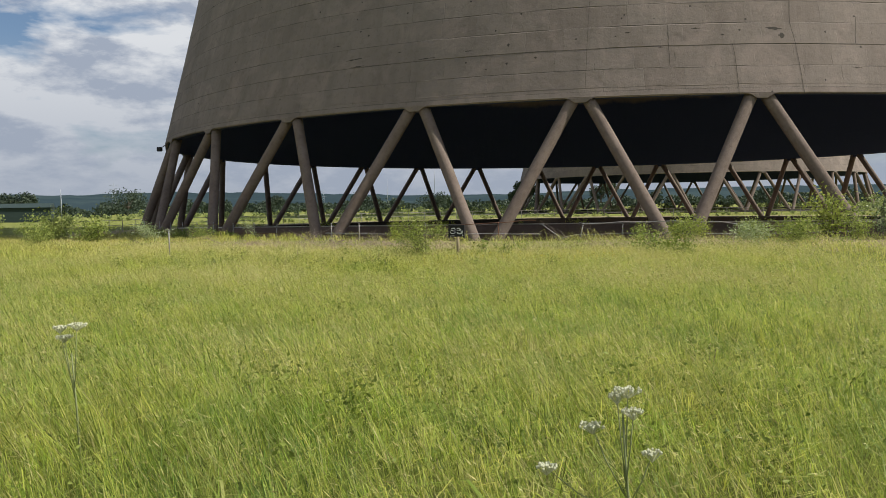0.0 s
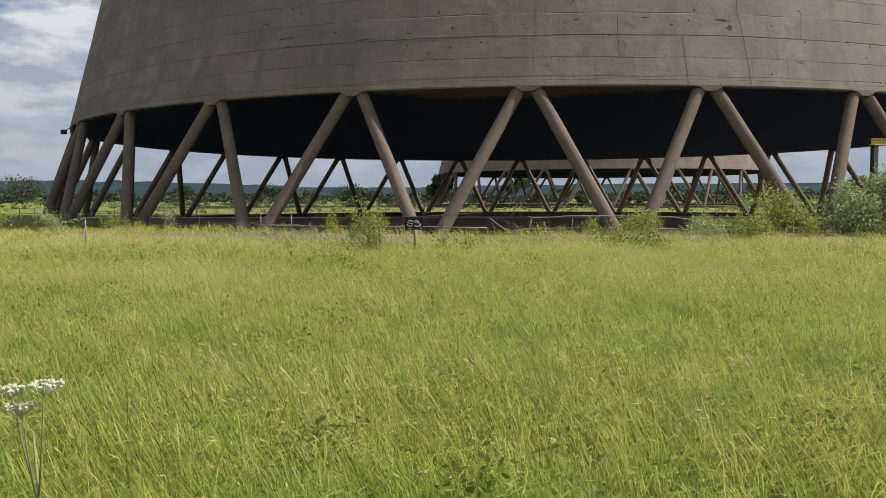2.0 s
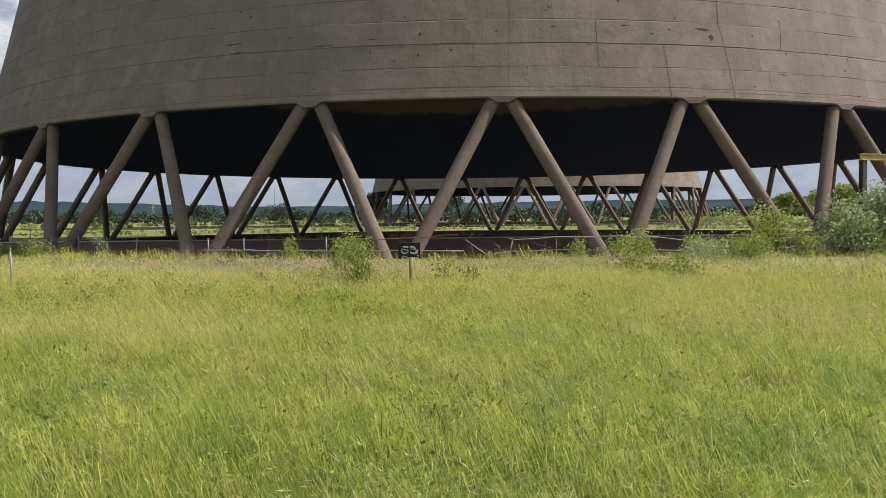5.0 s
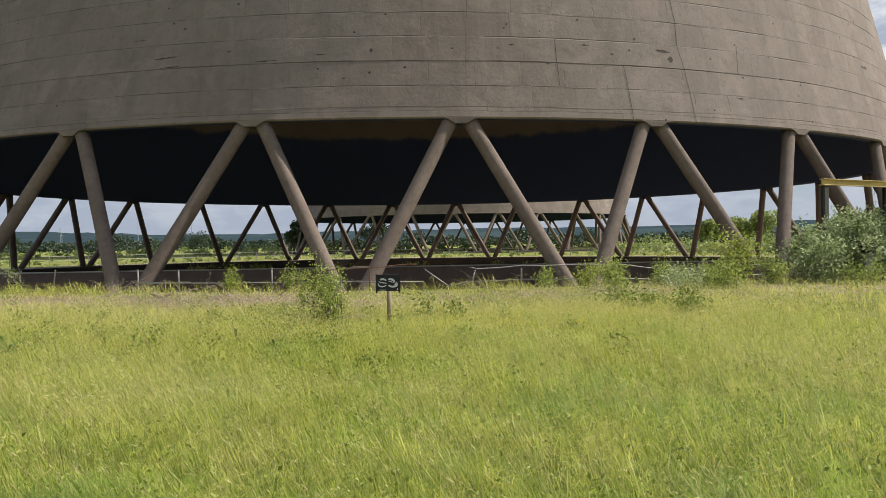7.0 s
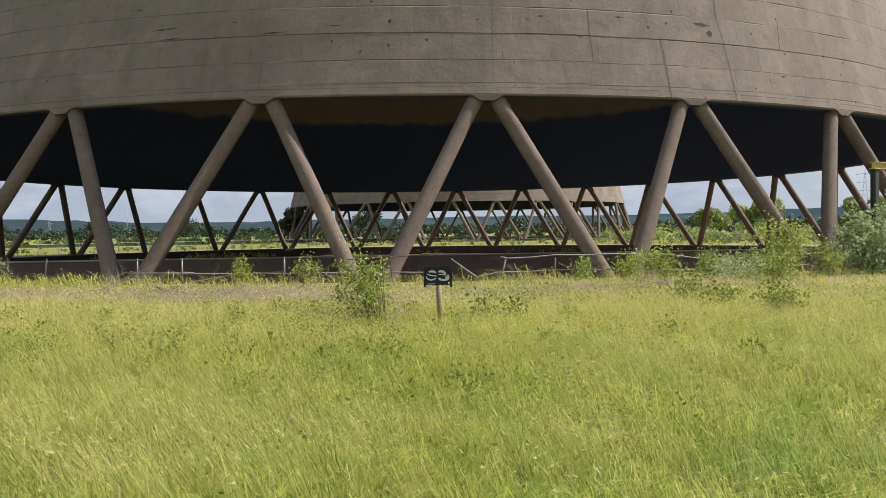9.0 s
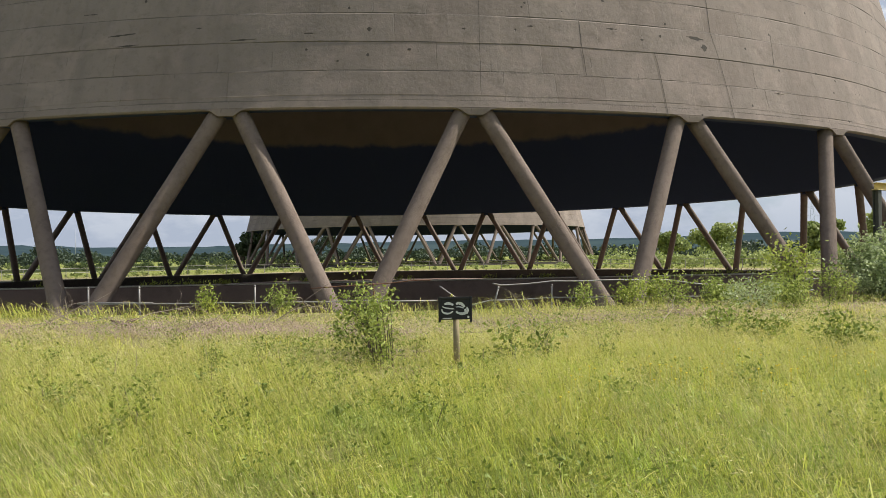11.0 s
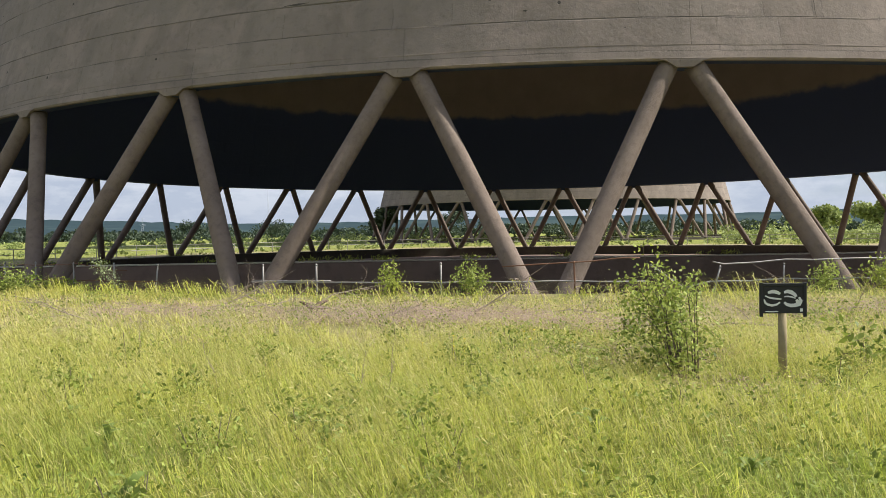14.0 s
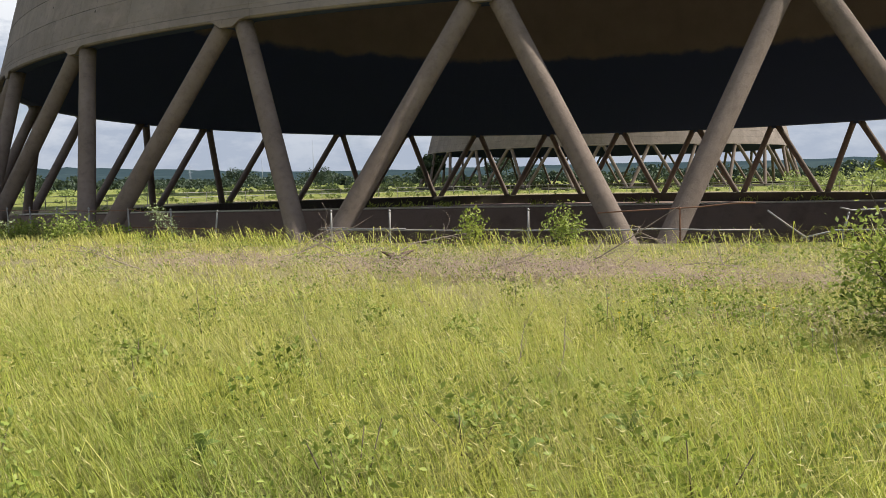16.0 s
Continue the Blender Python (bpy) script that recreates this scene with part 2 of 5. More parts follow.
def meadow_soil():
    m = Mat("meadow_ground", 0.95, 0, 0.1)
    v = m.coords(world=True)
    c = m.mix(m.noise(v, 0.06, 5), (0.14, 0.175, 0.036), (0.26, 0.28, 0.07))
    c = m.mix(m.ramp(m.noise(v, 0.35, 6, 0.7), (0.45, 0.0), (0.7, 0.7)), c, (0.34, 0.31, 0.13))
    c = m.mix(m.ramp(m.noise(v, 6.0, 6, 0.75), (0.45, 0.0), (0.8, 0.6)), c, (0.09, 0.11, 0.03))
    off = m.n("ShaderNodeVectorMath", operation="DISTANCE")
    m.link(v, off.inputs[0])
    off.inputs[1].default_value = (1.335, 70.679, 0)
    far = m.math("ADD", off.outputs["Value"], m.math("MULTIPLY", m.noise(v, 0.45, 5, 0.65), 15.0))
    strip = m.ramp(m.math("DIVIDE", far, 60.0), (0.73, 0.0), (0.78, 0.6), (0.84, 0.55), (0.90, 0.0))
    c = m.mix(strip, c, m.mix(m.noise(v, 2.5, 6, 0.75), (0.24, 0.18, 0.12), (0.62, 0.48, 0.36)))
    return m.color(c).bump(m.noise(v, 9.0, 6, 0.8), 0.15, 0.9).m


M_SHELL = shell_concrete()
M_LEG = rough_concrete("brown_leg_concrete", (0.135, 0.103, 0.083), (0.255, 0.203, 0.168), 1.0)
M_BEAM = rough_concrete("dark_pond_concrete", (0.055, 0.048, 0.040), (0.095, 0.082, 0.068), 0.8, 0.4)
M_SILT = rough_concrete("dried_pond_silt", (0.19, 0.138, 0.110), (0.28, 0.21, 0.170), 0.25)
# brightened colour stands in for sunlight on the wall's capping
M_LEDGE = rough_concrete("sun_toned_ledge_concrete", (0.52, 0.48, 0.40), (0.72, 0.67, 0.56), 1.4)
M_PILLAR = rough_concrete("mossy_pillar_concrete", (0.095, 0.10, 0.075), (0.20, 0.205, 0.165), 1.0, 0.7)
M_TUBE = plain("galvanised_tube", (0.20, 0.19, 0.175), (0.40, 0.385, 0.36), 14, 0.6, 0.2)
M_RUST = plain("rusty_tube", (0.13, 0.06, 0.035), (0.24, 0.13, 0.08), 18, 0.9)
M_YELLOW = plain("faded_yellow_paint", (0.46, 0.34, 0.10), (0.64, 0.52, 0.23), 5, 0.65)
M_STEEL = plain("dark_painted_steel", (0.055, 0.058, 0.05), (0.11, 0.11, 0.09), 6, 0.7)
M_BLACK = plain("black_board_paint", (0.012, 0.012, 0.013), (0.03, 0.03, 0.032), 9, 0.6)
M_WHITE = plain("white_brushed_paint", (0.55, 0.55, 0.55), (0.80, 0.80, 0.79), 12, 0.7)
M_POST = plain("weathered_timber", (0.20, 0.16, 0.09), (0.36, 0.30, 0.18), 10, 0.85, 0, 0.008)
M_TWIG = plain("grey_twig_bark", (0.22, 0.17, 0.13), (0.42, 0.35, 0.28), 12, 0.9)
M_BARK = plain("brown_bark", (0.07, 0.055, 0.04), (0.15, 0.12, 0.09), 10, 0.9)
M_SOIL = meadow_soil()
M_GRASS = grass_blades()
M_HEADS = leaves("dry_seed_heads", (0.30, 0.25, 0.09), (0.52, 0.46, 0.17), (0.74, 0.68, 0.33), 0.35, 0.5)
M_BUSH = leaves("bush_leaves", (0.07, 0.11, 0.022), (0.23, 0.31, 0.06), (0.46, 0.51, 0.14), 0.38, 1.3)
M_WILLOW = leaves("grey_willow_leaves", (0.11, 0.16, 0.055), (0.28, 0.36, 0.14), (0.54, 0.60, 0.34), 0.35, 1.0)
M_LIME = leaves("young_yellow_leaves", (0.11, 0.17, 0.03), (0.29, 0.36, 0.06), (0.50, 0.54, 0.13), 0.4, 1.5)
M_WEED = leaves("dark_weed_leaves", (0.09, 0.13, 0.02), (0.18, 0.24, 0.04), (0.30, 0.36, 0.075), 0.3, 1.0)
# the blue in these far greens stands in for aerial haze
M_TREE = leaves("haze_tinted_far_leaves", (0.022, 0.038, 0.026), (0.042, 0.064, 0.042), (0.075, 0.102, 0.060), 0.2, 0.08)
M_OAK = leaves("field_tree_leaves", (0.035, 0.055, 0.028), (0.07, 0.10, 0.045), (0.12, 0.155, 0.07), 0.25, 0.3)
M_SCRUB = leaves("far_scrub_leaves", (0.12, 0.165, 0.055), (0.25, 0.31, 0.10), (0.40, 0.45, 0.17), 0.3, 0.08)
M_PETAL = plain("creamy_petals", (0.46, 0.46, 0.30), (0.64, 0.64, 0.46), 20, 0.8)
M_BUTTER = plain("yellow_petals", (0.60, 0.45, 0.02), (0.75, 0.60, 0.05), 20, 0.6)


# ---------------------------------------------------------------- mesh helpers
def mesh_of(name, verts, faces, material, smooth=False):
    me = bpy.data.meshes.new(name)
    me.from_pydata([tuple(v) for v in verts], [], faces)
    me.materials.append(material)
    if smooth:
        me.shade_smooth()
    me.update()
    return me


def part(name, bm, material, parent, label=""):
    """Links a bmesh or a mesh as ONE object under a thing or a part."""
    if isinstance(bm, bmesh.types.BMesh):
        me = bpy.data.meshes.new(name)
        bmesh.ops.recalc_face_normals(bm, faces=bm.faces)
        bm.to_mesh(me)
        bm.free()
        me.materials.append(material)
    else:
        me = bm
    ob = new(name, me)
    ob.parent = parent
    return tagged(ob, label) if label else ob


def empty(name, m, label, category, group="", kind=""):
    ob = new(name)
    ob.matrix_world = m
    ob.empty_display_size = 0.2
    return tagged(ob, label, category, group, kind)


def box(bm, size, m, bevel=0.0):
    made = bmesh.ops.create_cube(bm, size=1, matrix=m @ Matrix.Diagonal((*size, 1)))
    if bevel:
        edges = list({e for v in made["verts"] for e in v.link_edges})
        bmesh.ops.bevel(bm, geom=edges, offset=bevel, segments=1, affect="EDGES", clamp_overlap=True)
    return bm


def sweep(verts, faces, pts, radii, sides=6, cap=True, spin=0.0):
    """Adds a tube along pts to the lists verts and faces."""
    base = len(verts)
    pts = [Vector(p) for p in pts]
    for k, p in enumerate(pts):
        d = (pts[min(k + 1, len(pts) - 1)] - pts[max(k - 1, 0)]).normalized()
        a = d.orthogonal().normalized() if abs(d.z) > 0.95 else Vector((-d.y, d.x, 0)).normalized()
        b = d.cross(a)
        for j in range(sides):
            t = 2 * math.pi * j / sides + spin
            verts.append(p + radii[k] * (math.cos(t) * a + math.sin(t) * b))
    for k in range(len(pts) - 1):
        for j in range(sides):
            q = (j + 1) % sides
            faces.append((base + k * sides + j, base + k * sides + q, base + (k + 1) * sides + q, base + (k + 1) * sides + j))
    if cap:
        faces.append(tuple(base + j for j in reversed(range(sides))))
        faces.append(tuple(base + (len(pts) - 1) * sides + j for j in range(sides)))


def tube(name, pts, radii, material, parent, sides=8, label="", smooth=True, spin=0.0):
    v, f = [], []
    radii = radii if isinstance(radii, (list, tuple)) else [radii] * len(pts)
    sweep(v, f, pts, radii, sides, True, spin)
    return part(name, mesh_of(name, v, f, material, smooth), None, parent, label)


def bulk(name, co, faces_flat, sizes, material):
    """A mesh from numpy arrays: many loose pieces."""
    me = bpy.data.meshes.new(name)
    me.vertices.add(len(co))
    me.vertices.foreach_set("co", co.astype(np.float32).ravel())
    me.loops.add(len(faces_flat))
    me.loops.foreach_set("vertex_index", faces_flat.astype(np.int32))
    me.polygons.add(len(sizes))
    starts = np.concatenate([[0], np.cumsum(sizes)[:-1]])
    me.polygons.foreach_set("loop_start", starts.astype(np.int32))
    me.materials.append(material)
    me.update(calc_edges=True)
    return me


def leaf_cloud(name, centres, length, material, rng, up=0.3, slim=0.45):
    """Folded four-cornered leaves round the given centres."""
    n = len(centres)
    d = rng.normal(size=(n, 3)) + np.array([0.5, 0, up])
    d /= np.linalg.norm(d, axis=1)[:, None]
    s = np.cross(d, rng.normal(size=(n, 3)))
    s /= np.linalg.norm(s, axis=1)[:, None] + 1e-9
    nrm = np.cross(d, s)
    ln = (length * rng.uniform(0.6, 1.3, n))[:, None]
    co = np.stack([centres - d * ln * 0.5, centres + s * ln * slim * 0.5 + nrm * ln * 0.1, centres + d * ln * 0.5, centres - s * ln * slim * 0.5 + nrm * ln * 0.1], 1).reshape(-1, 3)
    a = np.arange(n)[:, None] * 4
    fl = (a + np.array([0, 1, 2, 0, 2, 3])).ravel()
    return bulk(name, co, fl, np.full(2 * n, 3), material)


# ---------------------------------------------------------------- ground
TC = (1.335, 70.679)  # the tower's axis
PHASE = -1.1543
NODES = 28
R_SILL, Z_SILL = 34.37, 6.19
R_POND = 36.75  # where the meadow stops at the pond beam


def ground_height(x, y):
    far = min(1.0, max(0.0, (y - 48.0) / 14.0))
    r = math.hypot(x - TC[0], y - TC[1])
    verge = 0.07 * math.exp(-((r - 37.2) / 1.6) ** 2) * (1 - far)
    bumps = 0.05 * noise.noise((x * 0.45, y * 0.45, 0.0)) + 0.10 * noise.noise((x * 0.09, y * 0.09, 3.0))
    bumps *= min(1.0, max(0.0, (r - 37.0) / 5.0))
    return verge - 0.30 * far + bumps


def build_ground():
    rings = [R_POND, 37.0, 37.4, 38]
    while rings[-1] < 90:
        rings.append(rings[-1] + 0.9)
    while rings[-1] < 4200:
        rings.append(rings[-1] * 1.09)
    seg = 336
    verts, faces = [], []
    for r in rings:
        for k in range(seg):
            a = 2 * math.pi * k / seg
            x, y = TC[0] + r * math.cos(a), TC[1] + r * math.sin(a)
            verts.append((x, y, ground_height(x, y) if r < 400 else -0.3))
    for i in range(len(rings) - 1):
        for k in range(seg):
            q = (k + 1) % seg
            faces.append((i * seg + k, (i + 1) * seg + k, (i + 1) * seg + q, i * seg + q))
    ob = new("ground", mesh_of("ground", verts, faces, M_SOIL, True))
    tagged(ob, "level green meadow reaching out to the hills", "ground", kind="structure")


build_ground()


# ---------------------------------------------------------------- cooling tower
def shell_radius(z):
    return 23.5 * math.sqrt(1 + ((75.0 - z) / 64.5) ** 2)


def build_tower():
    tower = empty("cooling_tower", pose(TC[0], TC[1], 0), "huge weathered concrete cooling tower standing on slanted legs", "cooling tower")
    rng = random.Random(4)
    shift = R_SILL - shell_radius(Z_SILL)
    # outer skin, lift by lift with a sunk joint, then the rim and the inner skin
    lifts = [Z_SILL, 6.57, 7.38]
    while lifts[-1] < 34:
        lifts.append(lifts[-1] + 0.97)
    outer = []
    for a, b in zip(lifts[:-1], lifts[1:]):
        off = rng.uniform(-0.006, 0.006)
        outer += [(a + 0.012, -0.016 + off), (a + 0.03, off), (b - 0.03, off + rng.uniform(-0.006, 0.006)), (b - 0.004, -0.016 + off)]
    outer[0] = (Z_SILL + 0.02, 0.0)
    z = lifts[-1]
    while z < 91:
        z += 4.0
        outer.append((min(z, 91.0), 0.0))
    rows = [(shell_radius(zz) + shift + o, zz) for zz, o in outer]
    inner = [(shell_radius(zz) + shift - t, zz) for zz, t in ((91, 0.3), (75, 0.3), (60, 0.3), (45, 0.32), (34, 0.36), (24, 0.42), (16, 0.5), (11, 0.58), (8, 0.65), (Z_SILL + 0.03, 0.72))]
    rows += inner
    rows.append((R_SILL - 0.66, Z_SILL - 0.02))
    rows.append((R_SILL - 0.05, Z_SILL - 0.04))
    seg = NODES * 9
    verts, faces = [], []
    for i, (r, zz) in enumerate(rows):
        for k in range(seg):
            t = PHASE + 2 * math.pi * k / seg
            w = 0.006 * noise.noise((math.cos(t) * 22, math.sin(t) * 22, zz * 0.9)) if zz < 34 and i < len(outer) else 0
            if 0 < i < len(outer) and zz < 34 and i % 4 in (0, 3):
                w += max(0.0, min(0.02, 0.012 + 0.03 * noise.noise((math.cos(t) * 13, math.sin(t) * 13, round(zz))))) 
            verts.append(((r + w) * math.cos(t), (r + w) * math.sin(t), zz))
    n = len(rows)
    for i in range(n):
        p = (i + 1) % n
        for k in range(seg):
            q = (k + 1) % seg
            faces.append((i * seg + k, i * seg + q, p * seg + q, p * seg + k))
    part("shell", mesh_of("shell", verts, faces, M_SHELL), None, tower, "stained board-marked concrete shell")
    # legs: octagonal struts from each bracket to the two feet beside it
    step = 2 * math.pi / NODES
    foot_r, foot_z = R_SILL - 0.33 + 2.42, -0.95
    top_r = R_SILL - 0.40

    def polar(r, a, zz):
        return Vector((r * math.cos(a), r * math.sin(a), zz))

    legs = []
    for side in (-1, 1):
        top = polar(top_r, side * 0.29 / top_r, Z_SILL + 0.02)
        foot = polar(foot_r, side * step / 2, foot_z)
        d = (foot - top).normalized()
        v, f = [], []
        ln = (foot - top).length
        sweep(v, f, [top - d * 0.02, top + d * 0.5, top + d * 1.1, top + d * (ln - 0.2), foot + d * 0.25], [0.285, 0.272, 0.265, 0.272, 0.29], 16, True)
        legs.append(mesh_of("leg", v, f, M_LEG, True))
    # bracket: a chin under the sill between the two leg heads
    bm = bmesh.new()
    a0 = 0.56 / R_SILL
    ring = []
    for t, zz in ((-1.4, 0.0), (-0.9, -0.05), (-0.42, -0.22), (0.42, -0.22), (0.9, -0.05), (1.4, 0.0)):
        ring.append((t * a0, zz))
    lo = [bm.verts.new(polar(R_SILL + 0.018, a, Z_SILL + zz)) for a, zz in ring]
    hi = [bm.verts.new(polar(R_SILL - 0.62, a, Z_SILL + zz)) for a, zz in ring]
    bm.faces.new(lo)
    bm.faces.new(hi[::-1])
    for k in range(len(ring)):
        q = (k + 1) % len(ring)
        bm.faces.new((lo[k], hi[k], hi[q], lo[q]))
    bracket = bpy.data.meshes.new("bracket")
    bmesh.ops.recalc_face_normals(bm, faces=bm.faces)
    bm.to_mesh(bracket)
    bm.free()
    bracket.materials.append(M_SHELL)
    # foot block
    bm = bmesh.new()
    box(bm, (1.0, 1.5, 0.75), pose(foot_r, 0, -0.62), 0.06)
    foot_me = bpy.data.meshes.new("footing")
    bm.to_mesh(foot_me)
    bm.free()
    foot_me.materials.append(M_BEAM)
    for k in range(NODES):
        a = PHASE - k * step
        for me in legs:
            part("leg", me, None, tower).rotation_euler.z = a
        part("bracket", bracket, None, tower).rotation_euler.z = a
        part("footing", foot_me, None, tower).rotation_euler.z = a + step / 2
    # pond beam all round
    prof = [(R_POND + 0.02, -1.5), (R_POND + 0.02, -0.28), (R_POND - 0.05, -0.24), (R_POND - 1.35, -0.24), (R_POND - 1.4, -0.28), (R_POND - 1.4, -1.5)]
    verts, faces = [], []
    seg = NODES * 8
    for r, zz in prof:
        for k in range(seg):
            t = 2 * math.pi * k / seg
            verts.append((r * math.cos(t), r * math.sin(t), zz))
    for i in range(len(prof)):
        p = (i + 1) % len(prof)
        for k in range(seg):
            q = (k + 1) % seg
            faces.append((i * seg + k, i * seg + q, p * seg + q, p * seg + k))
    part("pond_beam", mesh_of("pond_beam", verts, faces, M_BEAM), None, tower, "dark concrete ring beam")
    # pond floor
    verts, faces = [(0, 0, -1.15)], []
    rr = [4, 8, 12, 16, 20, 24, 28, 31, 35.4]
    seg = 96
    for r in rr:
        for k in range(seg):
            t = 2 * math.pi * k / seg
            x, y = r * math.cos(t), r * math.sin(t)
            verts.append((x, y, -1.15 + 0.08 * noise.noise((x * 0.3, y * 0.3, 7.0))))
    for k in range(seg):
        faces.append((0, 1 + k, 1 + (k + 1) % seg))
    for i in range(len(rr) - 1):
        for k in range(seg):
            q = (k + 1) % seg
            faces.append((1 + i * seg + k, 1 + (i + 1) * seg + k, 1 + (i + 1) * seg + q, 1 + i * seg + q))
    part("pond_floor", mesh_of("pond_floor", verts, faces, M_SILT, True), None, tower, "dry dark silt on the pond floor")
    return tower


tower = build_tower()
tower_2 = copy_thing(tower, pose(22.0, 178.5, 0.3, 0, 0, 4.0))
tagged(tower_2, "pale concrete cooling tower standing farther off behind")


def cross_wall():
    """The low dividing wall across the pond, its capping coloured pale as if sunlit."""
    w = empty("pond_wall", pose(0, 51.9, -1.2, 0, 0, -1.5), "low dark concrete wall dividing the drained pond", "wall")
    bm = bmesh.new()
    box(bm, (57.0, 0.5, 1.5), pose(0.8, 0, 0.75), 0.03)
    part("wall_body", bm, M_SILT, w)
    bm = bmesh.new()
    box(bm, (56.0, 0.62, 0.06), pose(0.8, 0, 1.534), 0.02)
    part("capping", bm, M_LEDGE, w, "crumbling concrete capping, coloured pale as if sunlit")


cross_wall()


def ledge_tufts():
    """Weeds rooted in the capping of the pond wall and along the far beam."""
    rng = np.random.default_rng(21)
    cen = []
    for _ in range(150):
        x = rng.uniform(-24, 27)
        if noise.noise((x * 0.25, 0, 4.0)) < -0.05:
            continue
        cen.append(np.stack([x + rng.normal(0, 0.12, 9), 51.9 - 0.026 * x + rng.normal(0, 0.12, 9), 0.40 + np.abs(rng.normal(0, 0.10, 9))], 1))
    for _ in range(160):
        a = radians(rng.uniform(25, 155))
        q = R_POND - rng.uniform(0.1, 1.1)
        cen.append(np.stack([TC[0] + q * math.cos(a) + rng.normal(0, 0.2, 9), TC[1] + q * math.sin(a) + rng.normal(0, 0.2, 9), -0.2 + np.abs(rng.normal(0, 0.18, 9))], 1))
    me = leaf_cloud("ledge_weeds", np.concatenate(cen), 0.22, M_LIME, rng, 1.2, 0.25)
    tagged(new("ledge_weeds", me), "tufts of weeds rooted along the pond wall", "weed", kind="stuff")


ledge_tufts()


# ---------------------------------------------------------------- meadow grass
CLEARED = ((-4.8, 24.75, 1.7, 0.85), (-9.2, 30.0, 0.8, 0.9), (-3.32, 22.5, 0.4, 0.9), (-4.3, 22.5, 0.7, 0.9), (-7.2, 28.2, 1.2, 0.5))


def cleared(pts, rng):
    """True where the ground is trodden or cut bare, with a ragged edge."""
    out = np.zeros(len(pts), bool)
    for cx, cy, rx, ry in CLEARED:
        q = ((pts[:, 0] - cx) / rx) ** 2 + ((pts[:, 1] - cy) / ry) ** 2
        out |= (q + rng.uniform(-0.5, 0.35, len(pts)) < 0.75) & (rng.random(len(pts)) < 0.9)
    return out


def build_grass():
    rng = np.random.default_rng(11)

    def soft(n, x0, x1, y0, y1, e):
        """Tuft centres spread over a rectangle with a soft edge."""
        p = np.stack([rng.uniform(x0 - e, x1 + e, n), rng.uniform(y0 - e, y1 + e, n)], 1)
        d = np.minimum.reduce([p[:, 0] - x0 + e, x1 + e - p[:, 0], p[:, 1] - y0 + e, y1 + e - p[:, 1]])
        return p[d / (2 * e) > rng.random(n)]

    sets = ((soft(34000, -8, 5, 3.5, 14, 2.0), 9, 0.66, 0.05), (soft(38000, -15, 4, 12, 26, 3.0), 11, 0.56, 0.055),
            (soft(15000, -26, 24, 8, 36, 5.0), 7, 1.9, 0.11), (soft(9000, -34, -10, 26, 46, 4.0), 7, 2.2, 0.12), (soft(5000, -22, 20, -8, 12, 6.0), 6, 2.4, 0.12))
    pts, wide, cl_a, cl_h, cl_b = [], [], [], [], []
    for cen, per, wd, spread in sets:
        k = len(cen)
        pts.append((cen[:, None] + rng.normal(0, spread, (k, per, 2))).reshape(-1, 2))
        wide.append(np.full(k * per, wd))
        cl_a.append(np.repeat(rng.normal(0, 0.95, k), per))
        cl_h.append(np.repeat(rng.uniform(0.55, 1.35, k), per))
        cl_b.append(np.repeat(rng.uniform(0.8, 2.5, k), per))
    pts, wide, cl_a, cl_h, cl_b = (np.concatenate(q) for q in (pts, wide, cl_a, cl_h, cl_b))
    close = (pts[:, 0] > -13) & (pts[:, 0] < 4) & (pts[:, 1] > 4) & (pts[:, 1] < 26)
    wide = np.where(close & (wide > 1.5), 0.9, wide)
    r = np.hypot(pts[:, 0] - TC[0], pts[:, 1] - TC[1])
    # thin bare track through the cleared strip
    track = np.abs((pts[:, 0] + 11.3) * 0.697 + (pts[:, 1] - 31.2) * 0.717) + 1.5 * ((pts[:, 0] > -3.6) | (pts[:, 0] < -12))
    keep = (r > R_POND + 0.15) & (track + rng.uniform(0, 1.2, len(pts)) > 0.95)
    keep &= ~cleared(pts, rng)
    # dead patches, thinly grown, in the cleared strip
    dead = np.array([noise.noise((x * 0.42, y * 0.6, 31.0)) for x, y in pts])
    keep &= ~((dead > 0.02) & (r > 39.3) & (r < 45.8) & (rng.random(len(pts)) < 0.30))
    pts, wide, cl_a, cl_h, cl_b, r = pts[keep], wide[keep], cl_a[keep], cl_h[keep], cl_b[keep], r[keep]
    n = len(pts)
    hz = np.array([ground_height(x, y) for x, y in pts])
    lump = np.array([noise.noise((x * 0.5, y * 0.5, 9.0)) + 0.8 * noise.noise((x * 1.9, y * 1.9, 2.0)) for x, y in pts])
    edge = np.exp(-(((r - 37.2) / 0.5) ** 2))
    strip = np.exp(-(((r - 42.3) / 3.2) ** 2)) * (1 - edge)
    h = (0.225 + 0.085 * lump) * cl_h * rng.uniform(0.35, 1.35, n) * (1 - 0.45 * strip) * (1 + 0.35 * edge)
    h = np.maximum(h, 0.05)
    a = math.pi + 0.15 + cl_a + rng.normal(0.0, 0.65, n) + 0.5 * lump
    lean = np.stack([np.cos(a), np.sin(a) * 0.9], 1) * (h * cl_b * rng.uniform(0.5, 1.3, n))[:, None]
    side = rng.uniform(0, 2 * math.pi, n)
    w = 0.0030 * wide * rng.uniform(0.6, 1.7, n)
    sx, sy = np.cos(side) * w, np.sin(side) * w
    co = np.empty((n, 5, 3))
    for j, (f, up_, wd) in enumerate(((0, 0, 1), (0, 0, -1), (0.34, 0.90, 0.9), (0.34, 0.90, -0.9), (1.0, 0.66, 0))):
        co[:, j, 0] = pts[:, 0] + lean[:, 0] * f + sx * wd
